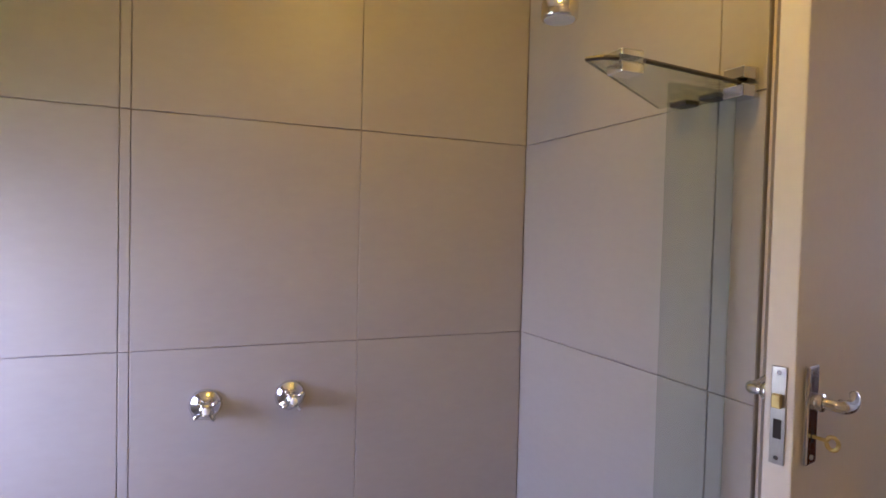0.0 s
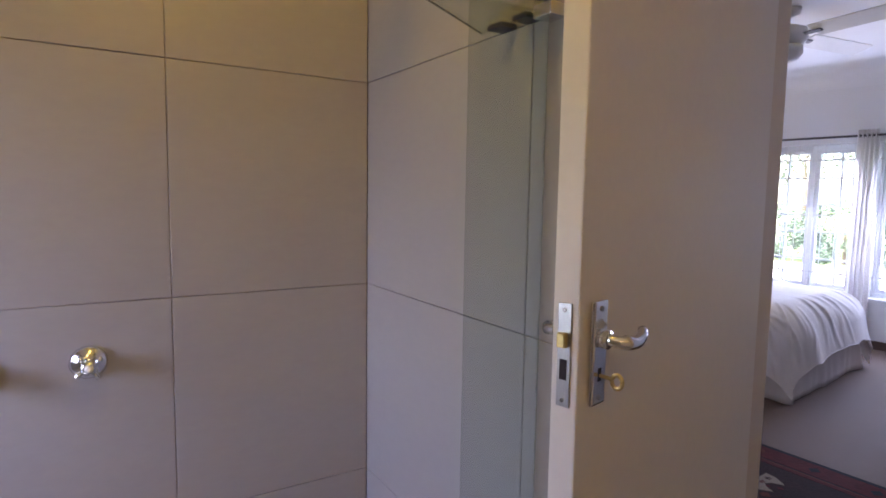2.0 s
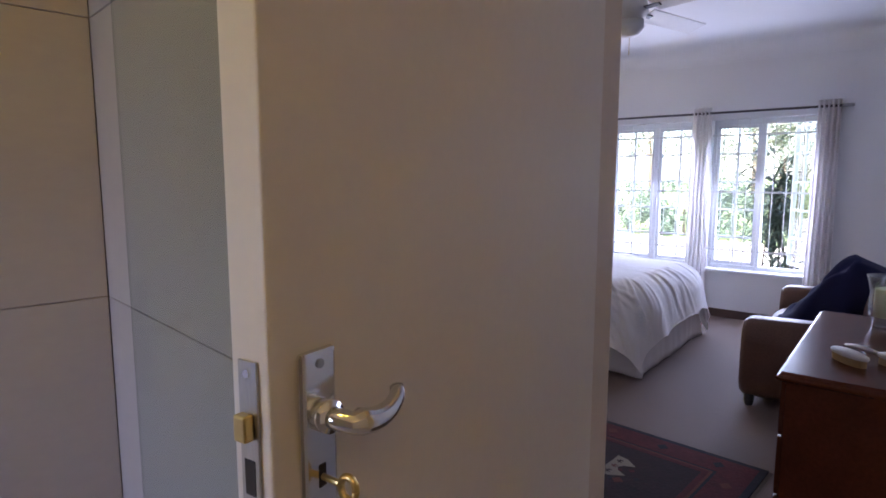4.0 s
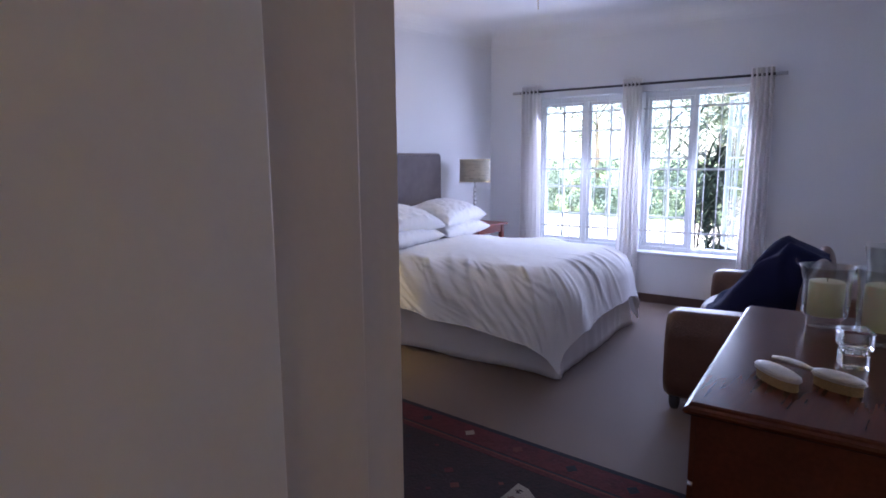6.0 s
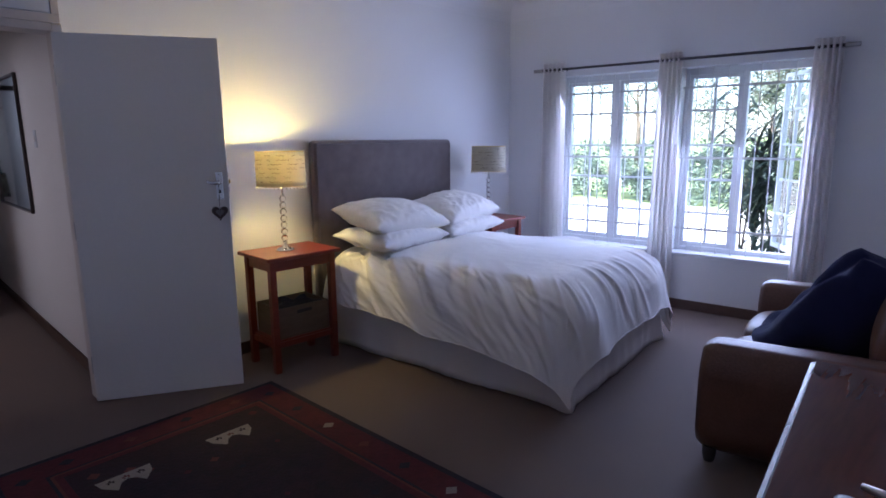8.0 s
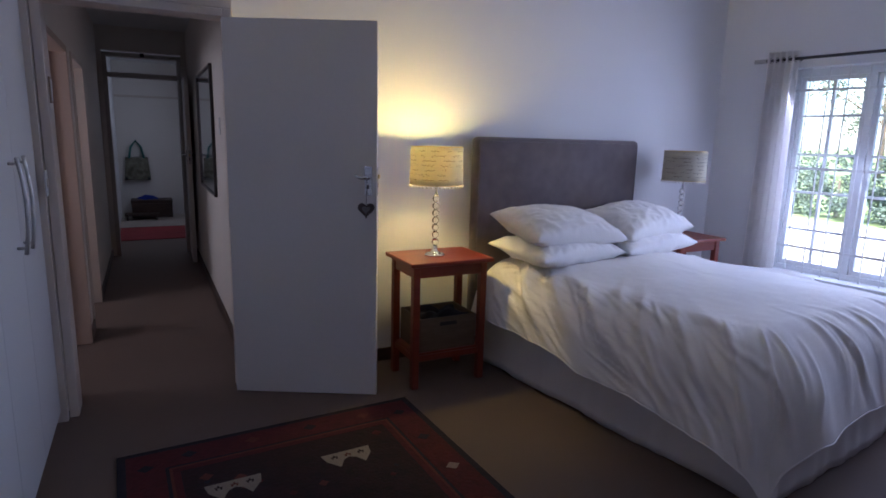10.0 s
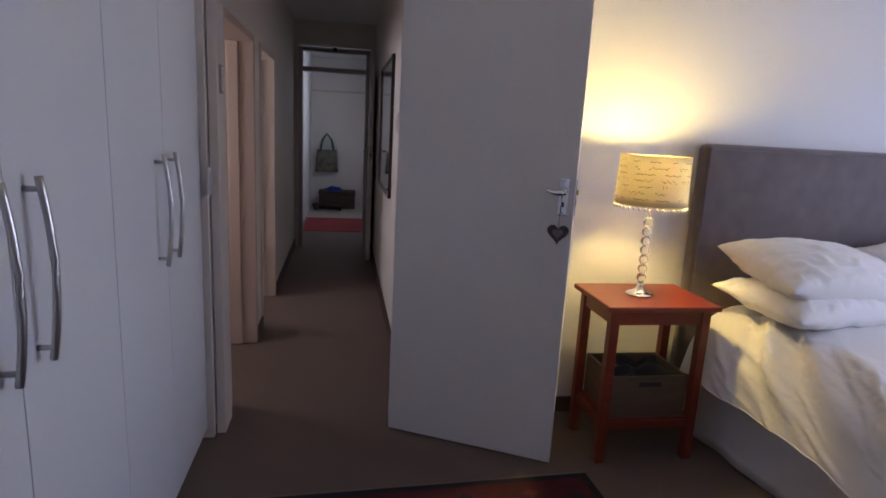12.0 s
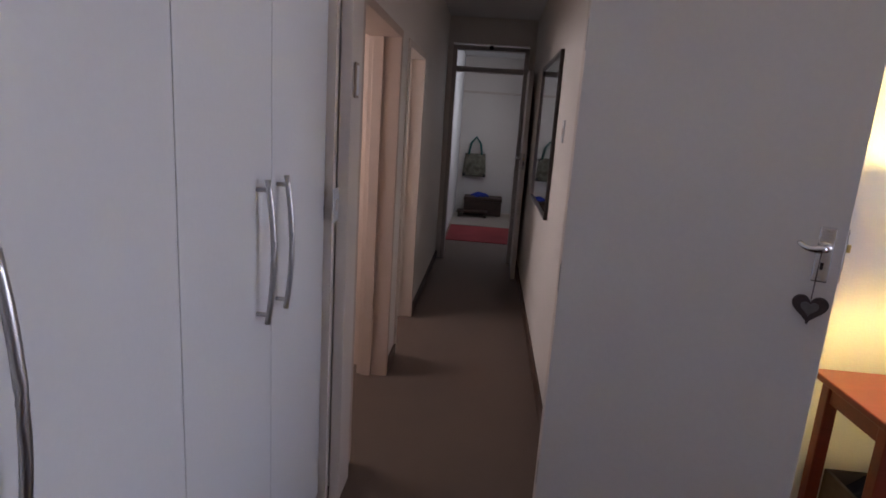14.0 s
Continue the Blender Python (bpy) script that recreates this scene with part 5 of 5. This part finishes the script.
def leaves(name, places, size, mat, parent, rnd, label="", long=1.0):
    """Many small bent leaves at the places given."""
    vs, fs = [], []
    for p in places:
        d = Vector((rnd.gauss(0, 1), rnd.gauss(0, 1), rnd.gauss(0, 0.7))).normalized()
        s = d.cross(Vector((rnd.gauss(0, 1), rnd.gauss(0, 1), rnd.gauss(0, 1)))).normalized()
        n = d.cross(s)
        L, W = size * rnd.uniform(0.7, 1.3) * long, size * rnd.uniform(0.35, 0.55)
        i = len(vs)
        p = Vector(p)
        vs += [p, p + d * L * 0.5 + s * W * 0.5 + n * L * 0.06, p + d * L, p + d * L * 0.5 - s * W * 0.5 + n * L * 0.06]
        fs += [(i, i + 1, i + 2), (i, i + 2, i + 3)]
    me = bpy.data.meshes.new(name)
    me.from_pydata([tuple(v) for v in vs], [], fs)
    me.materials.append(mat)
    ob = new(name, me)
    ob.parent = parent
    ob["kind"] = "stuff"
    if label:
        ob["label"] = label
    return ob


def clumps(rnd, n, centre, spread, lobes):
    """Places in uneven clumps about a centre."""
    cs = [(Vector(centre) + Vector((rnd.uniform(-1, 1) * spread[0], rnd.uniform(-1, 1) * spread[1], rnd.uniform(-1, 1) * spread[2])), rnd.uniform(0.4, 1.0)) for _ in range(lobes)]
    out = []
    for _ in range(n):
        c, r = rnd.choice(cs)
        v = Vector((rnd.gauss(0, 1), rnd.gauss(0, 1), rnd.gauss(0, 1))).normalized() * (rnd.random() ** 0.4)
        out.append(c + Vector((v.x * r * spread[0] * 0.45, v.y * r * spread[1] * 0.30, v.z * r * spread[2] * 0.6)))
    return out


for k, (x, y, w, h) in enumerate(((18.6, 5.6, 1.5, 1.5), (18.2, 7.6, 1.5, 1.7), (18.5, 9.6, 1.6, 1.6), (18.0, 11.7, 1.5, 1.8), (18.3, 3.6, 1.4, 1.5), (18.8, 14.0, 1.8, 1.7), (18.6, 1.4, 1.5, 1.5), (18.4, 16.2, 1.7, 1.7))):
    rnd = random.Random(100 + k)
    hd = base("shrub", (x, y, -0.32), "dense dark green garden shrub across the lawn", "shrub", "garden shrubs")
    part("stem", tube([(0, 0, 0), (0.05, 0.05, h * 0.6)], 0.06, 8, lambda s: 1 - 0.5 * s), M_BARK, hd)
    leaves("foliage", clumps(rnd, 3400, (0, 0, h * 0.52), (0.9, w, h * 0.44), 26), 0.12, M_HEDGE, hd, rnd)


def tree(x, y, h, r, seed):
    rnd = random.Random(seed)
    t = base("tree", (x, y, -0.32), "leafy garden tree with a grey trunk", "tree", "garden trees")
    part("trunk", tube([(0, 0, 0), (0.1, 0.05, h * 0.25), (0.05, 0.2, h * 0.5), (0.1, 0.1, h * 0.8)], 0.16, 10, lambda s: 1.2 - 0.9 * s), M_BARK, t, smooth=True)
    for k in range(6):
        a = k * 1.05 + seed
        z = h * (0.35 + 0.07 * k)
        part("limb", tube([(0.07, 0.1, z), (math.cos(a) * r * 0.5, math.sin(a) * r * 0.5, z + h * 0.16), (math.cos(a) * r * 0.85, math.sin(a) * r * 0.85, z + h * 0.22)], 0.06, 8, lambda s: 1.1 - 0.8 * s), M_BARK, t)
    leaves("crown", clumps(rnd, 5200, (0, 0, h * 0.66), (r, r, h * 0.34), 34), 0.24, M_TREE, t, rnd)


for x, y, h, r, s in ((36, 10, 8, 3.6, 1), (39, 19, 9, 4.0, 2), (37, 28, 8, 3.6, 3), (40, 2, 8.5, 3.8, 4), (44, 14, 10, 4.4, 5)):
    tree(x, y, h, r, s)

# palm-like strap-leaved plant close outside the open casement
cane = base("strap_leaved_plant", (8.40, 2.20, -0.32), "tall strap-leaved garden plant close outside the window", "plant")
rnd = random.Random(42)
heads = []
for k in range(19):
    bx, by = rnd.uniform(-0.35, 0.55), rnd.uniform(-0.60, 0.22)
    h = rnd.uniform(0.8, 2.75)
    tx, ty = bx + rnd.uniform(-0.25, 0.15), by + rnd.uniform(-0.2, 0.2)
    part("stem", tube([(bx, by, 0), ((bx + tx) / 2 + 0.04, (by + ty) / 2, h * 0.55), (tx, ty, h)], 0.011, 8), M_BARK, cane, smooth=True)
    heads.append((tx, ty, h))
vs, fs = [], []
for hx, hy, hz in heads:
    for _ in range(88):
        a, el = rnd.uniform(0, 2 * math.pi), rnd.uniform(-0.2, 1.3)
        L, W = rnd.uniform(0.34, 0.66), rnd.uniform(0.015, 0.026)
        z0 = hz - rnd.uniform(0, 0.9)
        d = Vector((math.cos(a), math.sin(a), 0))
        s = Vector((-math.sin(a), math.cos(a), 0))
        i = len(vs)
        for q in range(5):
            f = q / 4
            p = Vector((hx, hy, z0)) + d * L * f * math.cos(el * (1 - f * 0.4)) + Vector((0, 0, L * (math.sin(el) * f - 0.55 * f * f)))
            w = W * (0.5 + 1.2 * f) * (1 - f) + 0.002
            vs += [p + s * w, p - s * w]
        for q in range(4):
            fs.append((i + 2 * q, i + 2 * q + 1, i + 2 * q + 3, i + 2 * q + 2))
me = bpy.data.meshes.new("strap_leaves")
me.from_pydata([tuple(v) for v in vs], [], fs)
me.materials.append(M_STRAP)
so = new("strap_leaves", me)
so.parent = cane
so["kind"] = "stuff"

# ---- wall tiles, each a piece of its wall ----
def tiles(wall, faces):
    shared = {}
    for (x0, y0, z0, x1, y1, z1) in faces:
        key = (round(x1 - x0, 3), round(y1 - y0, 3), round(z1 - z0, 3))
        if key not in shared:
            bm = box(-key[0] / 2, -key[1] / 2, -key[2] / 2, key[0] / 2, key[1] / 2, key[2] / 2, 0.0012, 1)
            me = bpy.data.meshes.new("tile")
            bm.to_mesh(me)
            bm.free()
            me.materials.append(M_TILE)
            shared[key] = me
        ob = new("tile", shared[key])
        ob.parent = wall
        ob.location = ((x0 + x1) / 2, (y0 + y1) / 2, (z0 + z1) / 2)


G = 0.0011
zs = [0.0, 0.595, 1.184, 1.786, 2.386, 2.5]
xs = [-1.05, -0.755, -0.155, -0.130, 0.452, 1.0]
north = bpy.data.objects["bathroom_wall_north"]
tiles(north, [(a + G, 1.525, b + G, c - G, 1.5315, d - G) for a, c in zip(xs, xs[1:]) for b, d in zip(zs, zs[1:])])
ys = [0.668, 0.778, 1.525]
ret = bpy.data.objects["bathroom_wall_shower"]
tiles(ret, [(1.0, a + G, b + G, 1.0065, c - G, d - G) for a, c in zip(ys, ys[1:]) for b, d in zip(zs, zs[1:])])
